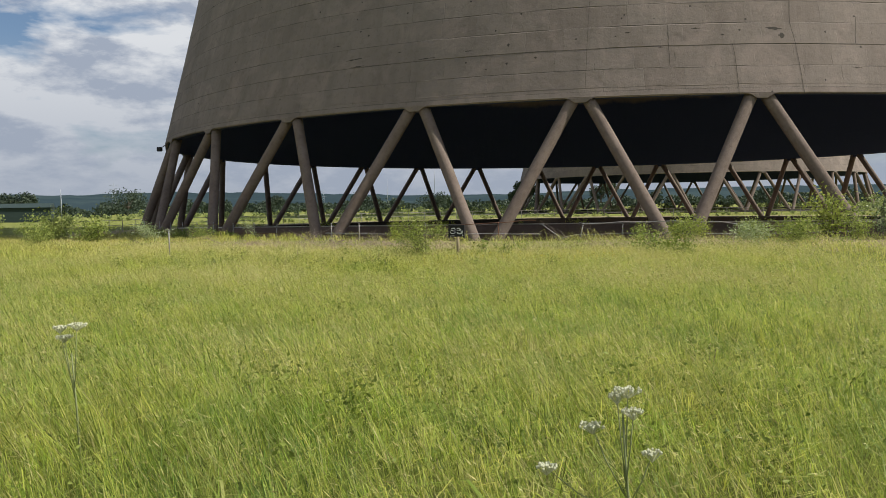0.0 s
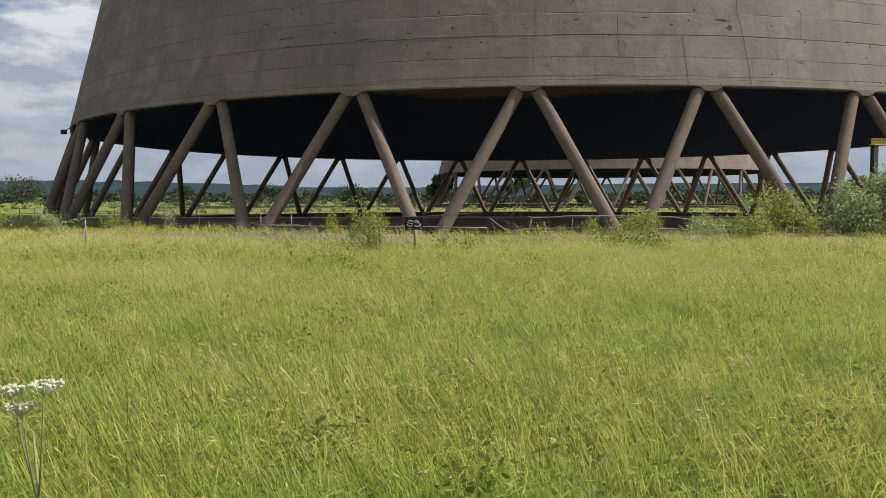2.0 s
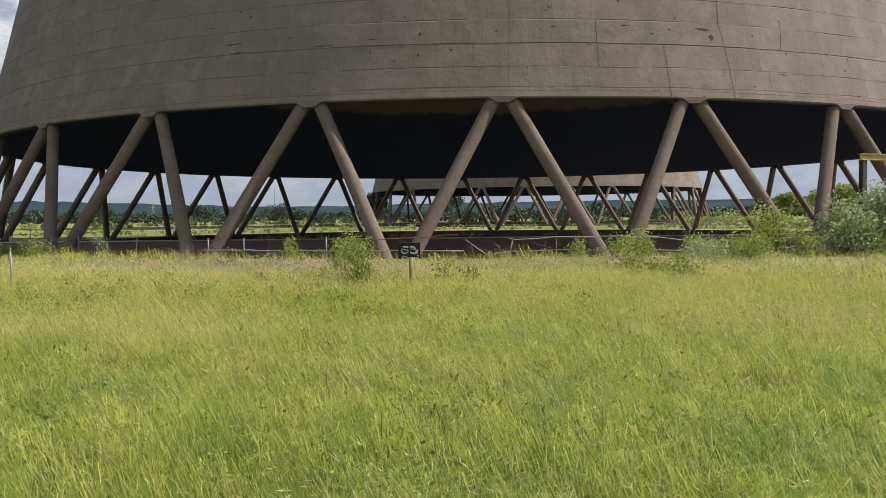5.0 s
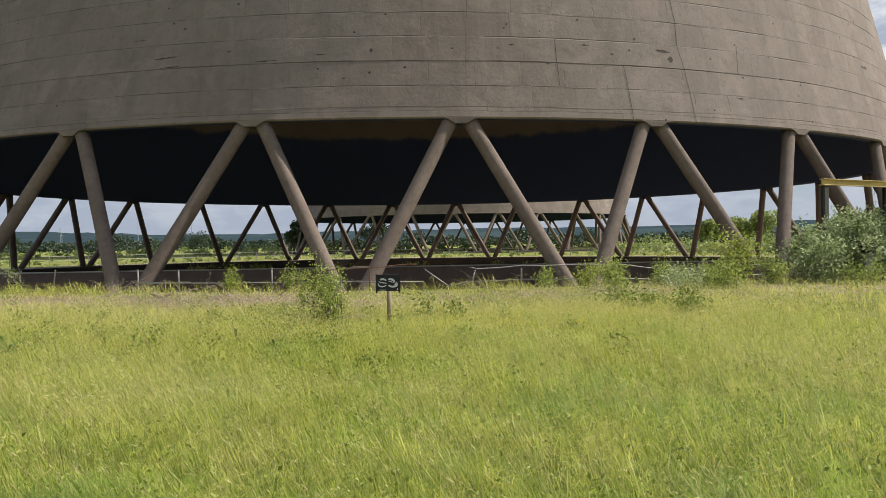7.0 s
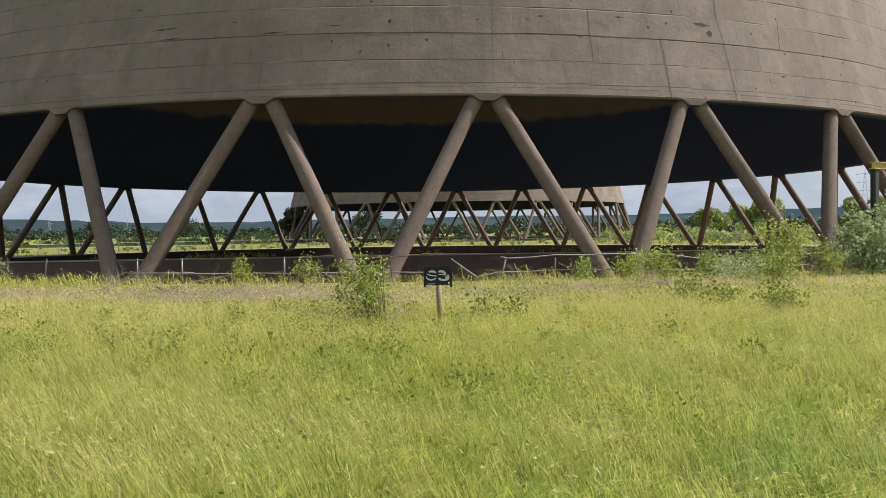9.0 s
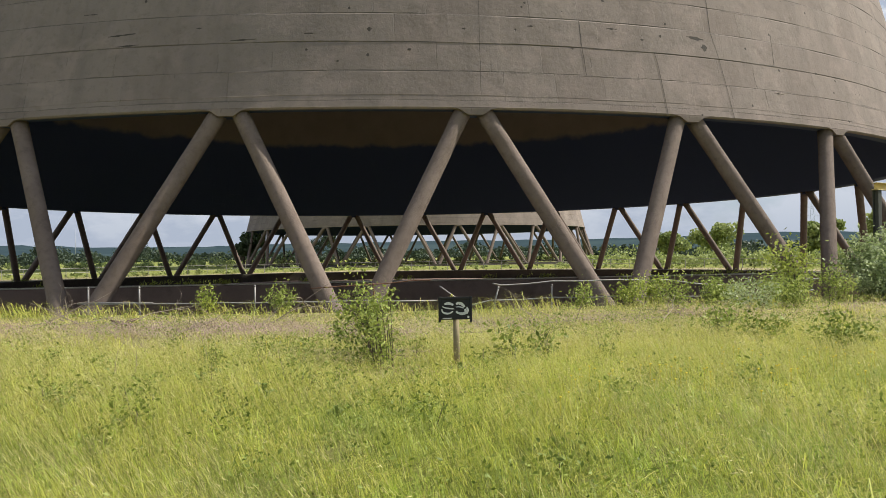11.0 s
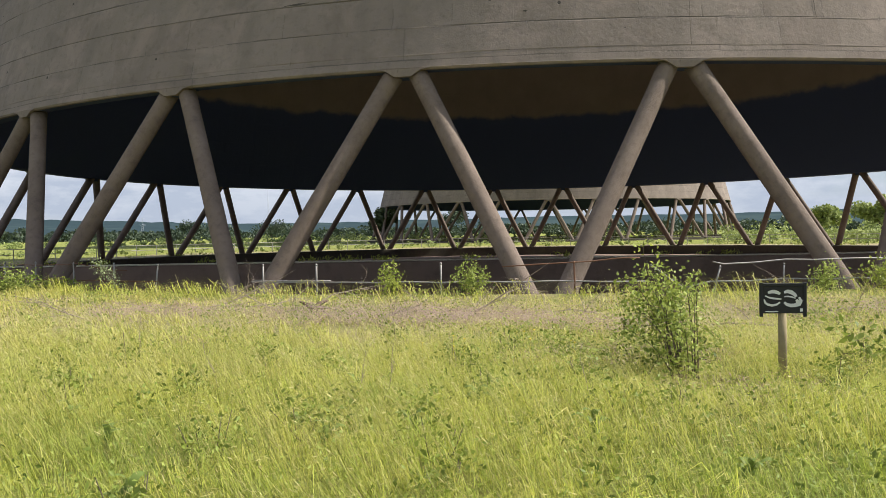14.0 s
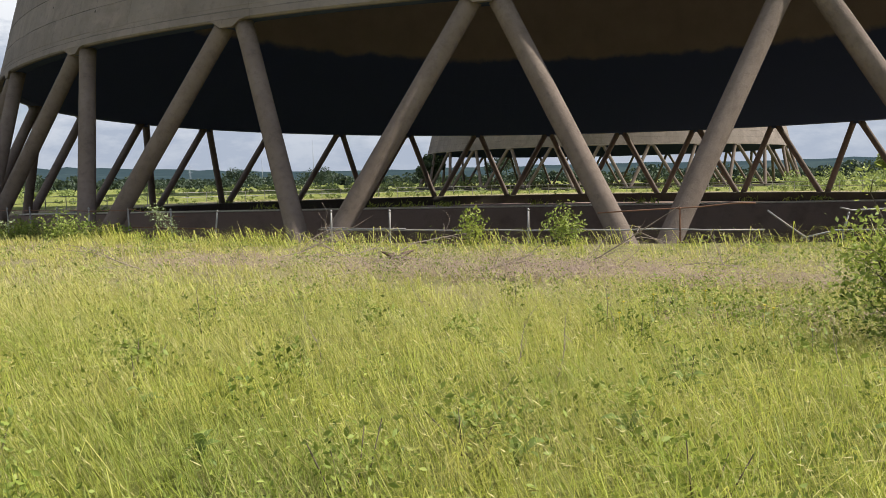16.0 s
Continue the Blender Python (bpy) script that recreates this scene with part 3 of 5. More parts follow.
        co[:, j, 1] = pts[:, 1] + lean[:, 1] * f + sy * wd
        co[:, j, 2] = hz + h * up_ - (0.03 if up_ == 0 else 0)
    base = np.arange(n)[:, None] * 5
    fl = (base + np.array([0, 1, 3, 2, 2, 3, 4])).ravel()
    me = bulk("grass", co.reshape(-1, 3), fl, np.tile([4, 3], n), M_GRASS)
    tagged(new("meadow_grass", me), "long wind-bent meadow grass, green and straw coloured", "grass", kind="stuff")


def seed_heads():
    """Flowering grass: a thin stalk that bows downwind under a narrow pale head."""
    rng = np.random.default_rng(57)
    sets = []
    for n, x0, x1, y0, y1 in ((64000, -10, 6, 3, 16), (84000, -16, 6, 14, 31), (34000, -30, 22, 8, 34)):
        sets.append(np.stack([rng.uniform(x0, x1, n), rng.uniform(y0, y1, n)], 1))
    pts = np.concatenate(sets)
    drift = np.array([noise.noise((x * 0.35, y * 0.35, 51.0)) + 0.7 * noise.noise((x * 1.3, y * 1.3, 17.0)) for x, y in pts])
    r = np.hypot(pts[:, 0] - TC[0], pts[:, 1] - TC[1])
    keep = (r > R_POND + 0.3) & (drift + rng.normal(0, 0.35, len(pts)) > -0.12)
    keep &= ~cleared(pts, rng)
    pts, drift, r = pts[keep], drift[keep], r[keep]
    n = len(pts)
    hz = np.array([ground_height(x, y) for x, y in pts])
    h = rng.uniform(0.24, 0.43, n) * (1 + 0.2 * drift) * (1 - 0.3 * np.exp(-(((r - 42.5) / 3.0) ** 2)))
    a = math.pi + 0.15 + rng.normal(0, 0.7, n) + 0.5 * drift
    bow = h * rng.uniform(0.35, 1.0, n)
    dx, dy = np.cos(a), np.sin(a)
    w = 0.0011 * rng.uniform(0.8, 1.4, n)
    hw = rng.uniform(0.0013, 0.0030, n)
    hl = rng.uniform(0.03, 0.075, n)
    droop = rng.uniform(-0.35, 1.3, n)
    co = np.empty((n, 7, 3))
    side = rng.uniform(0, 2 * math.pi, n)
    sx, sy = np.cos(side), np.sin(side)
    top = np.stack([pts[:, 0] + dx * bow, pts[:, 1] + dy * bow, hz + h], 1)
    for j, s_ in ((0, 1), (1, -1)):
        co[:, j] = np.stack([pts[:, 0] + dx * bow * 0.25 + sx * w * s_, pts[:, 1] + dy * bow * 0.25 + sy * w * s_, hz + h * 0.35], 1)
    co[:, 2] = top
    way = np.stack([dx, dy, droop], 1)
    way /= np.linalg.norm(way, axis=1)[:, None]
    co[:, 3] = top
    co[:, 5] = top + way * hl[:, None]
    mid = top + way * (hl * 0.4)[:, None]
    flat = np.stack([sx * hw, sy * hw, rng.uniform(-1, 1, n) * hw], 1)
    co[:, 4], co[:, 6] = mid + flat, mid - flat
    fl = (np.arange(n)[:, None] * 7 + np.array([0, 1, 2, 3, 4, 5, 6])).ravel()
    me = bulk("seed_heads", co.reshape(-1, 3), fl, np.tile([3, 4], n), M_HEADS)
    tagged(new("grass_seed_heads", me), "pale straw seed heads bowed over in the meadow grass", "grass", kind="stuff")


build_grass()
seed_heads()


# ---------------------------------------------------------------- marks on the shell
# the dark colour gives the shade inside spalls and cracks, laid flat
M_GOUGE = plain("shaded_spall_concrete", (0.045, 0.04, 0.035), (0.10, 0.085, 0.07), 12, 0.95)


def shell_point(deg, z, out=0.006):
    a = radians(deg)
    r = shell_radius(z) + R_SILL - shell_radius(Z_SILL) + out
    return Vector((r * math.cos(a), r * math.sin(a), z))


def gouge(deg, z, length, height, tilt=0.0):
    """A ragged spall with a thin sharp lip on the shell, its shade painted."""
    rng = random.Random(int(abs(deg * 100) + z * 10))
    k = 9
    top, low = [], []
    for i in range(k):
        f = i / (k - 1)
        d = deg + math.degrees((f - 0.5) * length / 34.0)
        w = height * (0.75 if length < 0.3 else 1.0) * math.sin(math.pi * min(0.9, max(0.1, f))) * rng.uniform(0.25, 1.3)
        zz = z + tilt * (f - 0.5)
        top.append(shell_point(d, zz + w * 0.45, 0.012))
        low.append(shell_point(d, zz - w * 0.55, 0.008))
    faces = [(i, k + i, k + i + 1, i + 1) for i in range(k - 1)]
    part("spall", mesh_of("spall", top + low, faces, M_GOUGE), None, tower)


for _deg, _z, _l, _h, _t in ((-110.9, 8.80, 0.95, 0.09, 0.06), (-110.5, 8.42, 0.8, 0.05, 0.03), (-104.0, 8.46, 0.85, 0.06, 0.03), (-97.3, 8.78, 0.16, 0.22, 0.0), (-100.5, 8.64, 0.35, 0.07, 0),
                             (-88.4, 9.02, 0.22, 0.12, 0), (-83.4, 9.11, 0.4, 0.06, 0), (-77.66, 9.06, 0.75, 0.13, -0.06), (-77.1, 8.74, 0.28, 0.38, 0.0), (-71.6, 7.30, 0.5, 0.06, -0.02), (-53.1, 9.9, 0.8, 0.2, 0), (-95.2, 8.1, 0.12, 0.14, 0),
                             (-92.2, 8.85, 0.12, 0.12, 0), (-86.0, 8.3, 0.2, 0.08, 0), (-81.5, 8.8, 0.14, 0.13, 0), (-80.2, 9.0, 0.10, 0.15, 0), (-106.5, 8.9, 0.2, 0.07, 0), (-99.0, 7.7, 0.12, 0.09, 0), (-113.0, 9.6, 0.5, 0.05, 0)):
    gouge(_deg, _z, _l, _h, _t)


def crack(points, width=0.022):
    pts = []
    for (d0, z0), (d1, z1) in zip(points[:-1], points[1:]):
        for i in range(5):
            f = i / 5
            pts.append((d0 + (d1 - d0) * f + random.Random(i + int(z0 * 9)).uniform(-0.02, 0.02), z0 + (z1 - z0) * f))
    pts.append(points[-1])
    half = math.degrees(width / 2 / 34)
    v = [shell_point(d - half, z, 0.010) for d, z in pts] + [shell_point(d + half, z, 0.010) for d, z in pts]
    k = len(pts)
    part("crack", mesh_of("crack", v, [(i, i + 1, k + i + 1, k + i) for i in range(k - 1)], M_GOUGE), None, tower)


crack([(-76.3, 11.6), (-76.15, 10.5), (-76.36, 9.3), (-76.1, 8.38), (-75.9, 6.12)], 0.02)
crack([(-80.8, 8.38), (-80.66, 7.4), (-80.66, 6.12)])
crack([(-85.43, 9.3), (-85.45, 8.35), (-85.41, 7.4)])
crack([(-71.0, 9.6), (-71.37, 8.4)])
crack([(-91.0, 12.0), (-91.3, 9.3), (-91.5, 6.6)], 0.012)


# ---------------------------------------------------------------- fence of thin tube along the pond
def ring_point(deg, z, r=36.5):
    a = radians(deg)
    x, y = TC[0] + r * math.cos(a), TC[1] + r * math.sin(a)
    return Vector((x, y, z))


def fence_post(fence, deg, top, lean=(0, 0), mat=None):
    p = ring_point(deg, 0)
    g = ground_height(p.x, p.y)
    tip = Vector((p.x + lean[0], p.y + lean[1], top))
    post = tube("post", [Vector((p.x, p.y, g - 0.25)), p.lerp(tip, 0.5), tip], 0.024, mat or M_TUBE, fence, 8)
    v, f = [], []
    sweep(v, f, [tip - Vector((0, 0, 0.03)), tip, tip + Vector((0, 0, 0.035))], [0.026, 0.034, 0.012], 8)
    part("cap", mesh_of("cap", v, f, mat or M_TUBE, True), None, post)


def rail(fence, pts, mat=None, r=0.018, label=""):
    fine = []
    for (d0, z0), (d1, z1) in zip(pts[:-1], pts[1:]):
        n = max(2, int(abs(d1 - d0) / 1.2))
        for i in range(n):
            f = i / n
            d = d0 + (d1 - d0) * f
            fine.append(ring_point(d, z0 + (z1 - z0) * f + 0.012 * math.sin(d * 2.1)))
    fine.append(ring_point(*pts[-1]))
    tube("rail", fine, r, mat or M_TUBE, fence, 8, label)


def build_fence():
    fence = empty("tube_fence", pose(0, 0, 0), "broken galvanised tube fence beside the pond", "fence")
    for deg, top in ((-140, 0.9), (-134.3, 0.9), (-131.5, 0.85), (-128.8, 0.88), (-126.1, 0.87), (-123.45, 0.88), (-120.63, 0.86), (-117.98, 0.86), (-110.05, 0.82), (-107.63, 0.82), (-102.42, 0.83), (-78.5, 0.75), (-72, 0.75)):
        fence_post(fence, deg, top)
    fence_post(fence, -115.6, 0.82, (0.10, 0.0))
    fence_post(fence, -97.19, 0.82, (-0.02, 0.0), M_RUST)
    fence_post(fence, -91.9, 0.66, (0.16, -0.05))
    fence_post(fence, -89.15, 0.70, (0.02, 0.0))
    fence_post(fence, -84.0, 0.72, (0.02, 0.0))
    rail(fence, [(-140, 0.80), (-131, 0.78), (-120.6, 0.82)], M_RUST, 0.011)
    rail(fence, [(-120.6, 0.89), (-118.6, 0.70), (-117.2, 0.67)], M_RUST, 0.012)
    rail(fence, [(-140, 0.37), (-125, 0.36), (-118, 0.37), (-115.4, 0.36)], M_RUST, 0.014)
    rail(fence, [(-110.6, 0.37), (-107.6, 0.36), (-102.4, 0.36), (-97.9, 0.36), (-94.4, 0.33)])
    rail(fence, [(-110.5, 0.41), (-107.0, 0.40)], None, 0.014)
    rail(fence, [(-100.0, 0.74), (-97.3, 0.82), (-95.6, 0.90), (-94.7, 0.91)], M_RUST, 0.015, "bent rusty rail")
    rail(fence, [(-94.3, 0.74), (-92.9, 0.10)], None, 0.02, "fallen leaning tube")
    rail(fence, [(-91.9, 0.77), (-91.5, 0.72), (-89.1, 0.80), (-85.4, 0.80), (-83.2, 0.75), (-80.5, 0.55), (-76, 0.62), (-70, 0.68)])
    rail(fence, [(-93.2, 0.14), (-92.0, 0.29), (-89.1, 0.33), (-85.9, 0.31), (-81.6, 0.24), (-74, 0.28)])


build_fence()


def far_fence():
    """The same kind of fence on the far side of the pond, still whole."""
    fence = empty("pond_fence", pose(0, 0, 0), "low tube fence along the far side of the pond", "fence")
    degs = [-12 + 3.0 * k for k in range(69)]
    v, f = [], []
    sweep(v, f, [Vector((0, 0, -0.6)), Vector((0, 0, 0.75))], [0.035, 0.035], 6)
    me = mesh_of("post", v, f, M_TUBE)
    for d in degs:
        part("post", me, None, fence).location = ring_point(d, 0, 43.5)
    for z in (0.72, 0.25):
        tube("rail", [ring_point(d, z, 43.5) for d in degs], 0.028, M_TUBE, fence, 6)


far_fence()


# ---------------------------------------------------------------- the sign
def build_sign():
    g = ground_height(-3.27, 23.2)
    sign = empty("painted_sign", pose(-3.32, 23.2, g + 0.045, 0, 0, -10), "small black board with white brush strokes on a timber post", "sign")
    v, f = [], []
    sweep(v, f, [Vector((0, 0, -0.3)), Vector((0.004, 0, 0.35)), Vector((0, 0, 0.70))], [0.05, 0.046, 0.044], 10)
    part("post", mesh_of("post", v, f, M_POST, True), None, sign, "round weathered timber post")
    bm = bmesh.new()
    box(bm, (0.46, 0.025, 0.31), pose(-0.015, -0.062, 0.83), 0.004)
    board = part("board", bm, M_BLACK, sign)
    bm = bmesh.new()
    for x in (-0.235, 0.215):
        box(bm, (0.035, 0.03, 0.37), pose(x, -0.072, 0.825, 0, 0 if x < 0 else 0, 0), 0.004)
    box(bm, (0.47, 0.03, 0.035), pose(-0.01, -0.0725, 0.985), 0.004)
    part("frame", bm, M_BLACK, board)

    def stroke(pts, w):
        left, right = [], []
        for i, (x, z) in enumerate(pts):
            x0, z0 = pts[max(i - 1, 0)]
            x1, z1 = pts[min(i + 1, len(pts) - 1)]
            n = Vector((-(z1 - z0), 0, x1 - x0)).normalized() * w * 1.65 * (0.45 + 0.55 * math.sin(math.pi * (i + 0.5) / len(pts)))
            left.append(Vector((x, -0.079, 0.83 + z)) + n)
            right.append(Vector((x, -0.079, 0.83 + z)) - n)
        k = len(pts)
        part("brush_stroke", mesh_of("brush_stroke", left + right, [(i, i + 1, k + i + 1, k + i) for i in range(k - 1)], M_WHITE), None, board)

    stroke([(-0.165, 0.070), (-0.133, 0.079), (-0.099, 0.081), (-0.065, 0.071), (-0.039, 0.055)], 0.0120)
    stroke([(-0.197, 0.038), (-0.161, 0.019), (-0.114, 0.009), (-0.067, 0.004), (-0.026, 0.000)], 0.0060)
    stroke([(-0.204, -0.002), (-0.197, -0.036), (-0.167, -0.058), (-0.123, -0.068), (-0.080, -0.060), (-0.041, -0.034)], 0.0080)
    stroke([(0.001, 0.073), (0.036, 0.083), (0.078, 0.073), (0.106, 0.051), (0.127, 0.026)], 0.0130)
    stroke([(0.003, 0.026), (0.036, 0.030), (0.078, 0.024), (0.119, 0.008)], 0.0050)
    stroke([(0.003, -0.034), (0.025, -0.056), (0.070, -0.070), (0.121, -0.066), (0.159, -0.055), (0.176, -0.021), (0.155, 0.021)], 0.0120)
    stroke([(0.127, -0.006), (0.144, -0.030), (0.134, -0.058)], 0.0120)
    stroke([(0.164, -0.118), (0.192, -0.118)], 0.0120)
    stroke([(-0.193, -0.133), (-0.152, -0.135), (-0.105, -0.135), (-0.058, -0.132)], 0.0040)


build_sign()


# ---------------------------------------------------------------- shrubs, weeds, dead wood
def shrub(name, x, y, height, spread, stems, n_leaves, leaf, mat, label, seed, category="shrub", lean=-0.15, low=0.15, group=""):
    rng = np.random.default_rng(seed)
    z = ground_height(x, y)
    ob = empty(name, pose(x, y, z), label, category, group)
    v, f, tips = [], [], []
    for k in range(stems):
        a, sp = rng.uniform(0, 2 * math.pi), spread * math.sqrt(rng.uniform(0.03, 1.0))
        hh = height * rng.uniform(0.8, 1.0) * (1 - 0.45 * (sp / spread) ** 2)
        end = np.array([math.cos(a) * sp + lean * hh, math.sin(a) * sp, hh])
        root = np.array([math.cos(a) * spread * 0.2, math.sin(a) * spread * 0.2, -0.1])
        ctrl = root * 0.4 + end * 0.6 + np.array([-0.3 * end[0] + 0.03, -0.3 * end[1], 0.12 * hh])
        pts = [(1 - t) ** 2 * root + 2 * t * (1 - t) * ctrl + t * t * end for t in np.linspace(0, 1, 6)]
        r0 = 0.004 + 0.0045 * hh
        sweep(v, f, pts, [r0, r0 * 0.85, r0 * 0.7, r0 * 0.55, r0 * 0.4, r0 * 0.2], 5)
        tips.append(pts)
        for _ in range(5):
            i = rng.integers(1, 6)
            d = rng.normal(size=3) * np.array([0.26, 0.26, 0.14]) * (0.3 * height + 0.5 * spread) + np.array([lean * 0.2 * hh, 0, 0.05 * hh])
            q = [pts[i], pts[i] + d * 0.55 + np.array([0, 0, 0.03 * hh]), pts[i] + d]
            sweep(v, f, q, [r0 * 0.4, r0 * 0.3, r0 * 0.12], 4)
            tips.append([q[0], q[0] * 0.5 + q[1] * 0.5, q[1], q[1] * 0.6 + q[2] * 0.4, q[1] * 0.3 + q[2] * 0.7, q[2]])
    part("wood", mesh_of("wood", v, f, M_BARK), None, ob)
    cen = []
    for _ in range(n_leaves):
        pts = tips[rng.integers(len(tips))]
        t = low + (1 - low) * rng.random() ** 0.8
        i = min(int(t * 5), 4)
        c = pts[i] + (pts[i + 1] - pts[i]) * (t * 5 - i)
        cen.append(c + rng.normal(size=3) * leaf * 1.4)
    part("foliage", leaf_cloud("foliage", np.array(cen), leaf, mat, rng, 0.3, 0.5), None, ob)
    return ob


shrub("bush", -4.36, 23.25, 1.25, 0.62, 16, 2000, 0.056, M_BUSH, "upright leafy green bush standing beside the painted sign", 1, "bush", -0.18, 0.30)
shrub("bush_shoot", -4.46, 23.3, 1.66, 0.22, 7, 800, 0.06, M_LIME, "yellow-green young shoots rising out of the bush", 2, "bush", -0.22, 0.45)
for _i, (_x, _y, _h, _s, _n, _m, _lb) in enumerate((
        (*ring_point(-104.2, 0, 37.0)[:2], 0.75, 0.16, 420, M_LIME, "small yellow-green sapling at the fence"),
        (*ring_point(-101.0, 0, 37.0)[:2], 0.85, 0.34, 620, M_BUSH, "small ragged green sapling at the fence"),
        (*ring_point(-84.6, 0, 37.3)[:2], 1.0, 0.38, 900, M_LIME, "bright yellow-green sapling growing through the fence"),
        (*ring_point(-86.0, 0, 37.4)[:2], 0.7, 0.42, 700, M_LIME, "low yellow-green sapling growing through the fence"),
        (*ring_point(-88.2, 0, 37.3)[:2], 0.5, 0.4, 520, M_BUSH, "low green bramble at the fence foot"),
        (*ring_point(-81.5, 0, 37.6)[:2], 0.75, 0.6, 800, M_BUSH, "tangled green bramble at the fence"),
        (*ring_point(-79.0, 0, 38.0)[:2], 0.9, 0.7, 900, M_BUSH, "tangled green bramble at the fence"),
        (10.1, 34.84, 2.1, 0.7, 1000, M_LIME, "tall yellow-green shrub standing before the legs"),
        (12.2, 33.7, 0.95, 0.7, 1000, M_WILLOW, "grey-green willow shrub beside the gantry"),
        (13.0, 34.34, 2.0, 1.0, 4600, M_WILLOW, "broad grey-green willow shrub"),
        (14.6, 34.54, 2.6, 1.15, 5200, M_WILLOW, "tall broad grey-green willow shrub"),
        (16.3, 35.04, 2.5, 1.15, 5000, M_WILLOW, "tall broad grey-green willow shrub"),
        (18.4, 35.24, 2.2, 1.2, 4200, M_BUSH, "dense green shrub beside the pillar"),
        (20.8, 35.84, 2.4, 1.2, 2600, M_WILLOW, "tall broad grey-green willow shrub"),
        (13.4, 32.6, 0.8, 0.8, 1100, M_BUSH, "low green shrub before the willows"),
        (15.6, 32.7, 0.9, 0.9, 1300, M_BUSH, "low green shrub before the willows"),
        (4.15, 30.64, 1.0, 0.5, 560, M_BUSH, "thin ragged green sapling in the cleared strip"),
        (2.3, 25.64, 0.8, 0.5, 260, M_BUSH, "sparse twiggy sapling in the meadow"),
        (6.4, 31.04, 0.8, 0.8, 800, M_WILLOW, "low grey-green regrowth in the cleared strip"),
        (8.4, 32.04, 0.9, 0.8, 900, M_BUSH, "low tangled green regrowth"),
        (2.9, 23.04, 0.45, 0.5, 600, M_WEED, "dark low leafy clump in the meadow"),
        (-2.55, 23.04, 0.55, 0.22, 160, M_WEED, "thin dark seedling near the sign"),
        (-1.9, 23.34, 0.6, 0.16, 150, M_WEED, "thin dark seedling near the sign"),
        (2.46, 24.64, 0.5, 0.7, 520, M_WEED, "dark low bramble patch"),
        (*ring_point(-76.0, 0, 38.2)[:2], 1.0, 0.9, 1000, M_BUSH, "tangled green bramble at the fence"),
        (*ring_point(-73.0, 0, 38.6)[:2], 1.1, 0.9, 1000, M_WILLOW, "tangled pale bramble at the fence"),
        (7.2, 33.84, 0.7, 0.8, 900, M_BUSH, "low tangled bramble at the fence foot"),
        *[(*ring_point(d, 0, 37.5 + 0.5 * math.sin(d))[:2], 0.5 + 0.15 * math.cos(d * 3), 0.55, 520, M_WEED, "dark green nettle clump in the shade of the tower") for d in (-120.5, -122.7, -124.8, -127.0, -129.4, -132.0, -135.0)],
        (-25.5, 34.94, 1.0, 1.1, 1300, M_BUSH, "rough bramble bush at the meadow edge"),
        (-24.0, 37.64, 1.1, 1.2, 1300, M_BUSH, "rough bramble bush at the meadow edge"),
        (-28.7, 41.04, 1.5, 1.5, 1500, M_BUSH, "rough bramble bush at the meadow edge"),
        (-21.5, 38.94, 0.9, 1.2, 1000, M_WILLOW, "pale low bramble at the meadow edge"),
        (-31.5, 38.94, 1.2, 1.4, 1300, M_WEED, "dark bramble bush at the meadow edge"),
        (-18.5, 38.04, 0.7, 0.9, 700, M_BUSH, "low bramble at the meadow edge"))):
    shrub("sapling" if _h < 1.05 else "shrub", _x, _y, _h, _s, 9 if _h < 1.05 else 20, int(_n * 1.15), 0.09 if _h < 1.05 else 0.135, _m, _lb, 40 + _i)


def stake(x, y, top):
    ob = empty("stake", pose(x, y, ground_height(x, y)), "thin pale metal stake standing in the meadow", "stake")
    tube("shaft", [Vector((0, 0, -0.2)), Vector((0.01, 0, top * 0.5)), Vector((0, 0, top))], [0.022, 0.02, 0.02], M_TUBE, ob, 8)
    tube("cap", [Vector((0, 0, top)), Vector((0, 0, top + 0.04))], [0.028, 0.02], M_TUBE, ob, 8)


stake(-12.0, 22.74, 0.95)


def fallen_sprig():
    p = ring_point(-117.6, 0, 36.9)
    shrub("leaning_sprig", p.x + 0.35, p.y, 0.95, 0.25, 6, 420, 0.06, M_WILLOW, "pale leaning willow sprig at the fence", 77, "shrub", -0.75, 0.25)


fallen_sprig()


def weed(x, y, size, seed):
    rng = np.random.default_rng(seed)
    ob = empty("weed", pose(x, y, ground_height(x, y)), "dark green broad-leaved weed among the grass", "weed", "weeds in the meadow")
    cen = np.stack([rng.normal(0, size * 0.5, 120), rng.normal(0, size * 0.5, 120), np.abs(rng.normal(0.21, 0.09, 120))], 1)
    part("foliage", leaf_cloud("foliage", cen, 0.052, M_WEED, rng, 0.2, 0.5), None, ob)
    for k in range(4):
        c = cen[k * 9]
        tube("stalk", [Vector((c[0] * 0.3, c[1] * 0.3, -0.05)), Vector(c)], [0.006, 0.003], M_BARK, ob, 4)


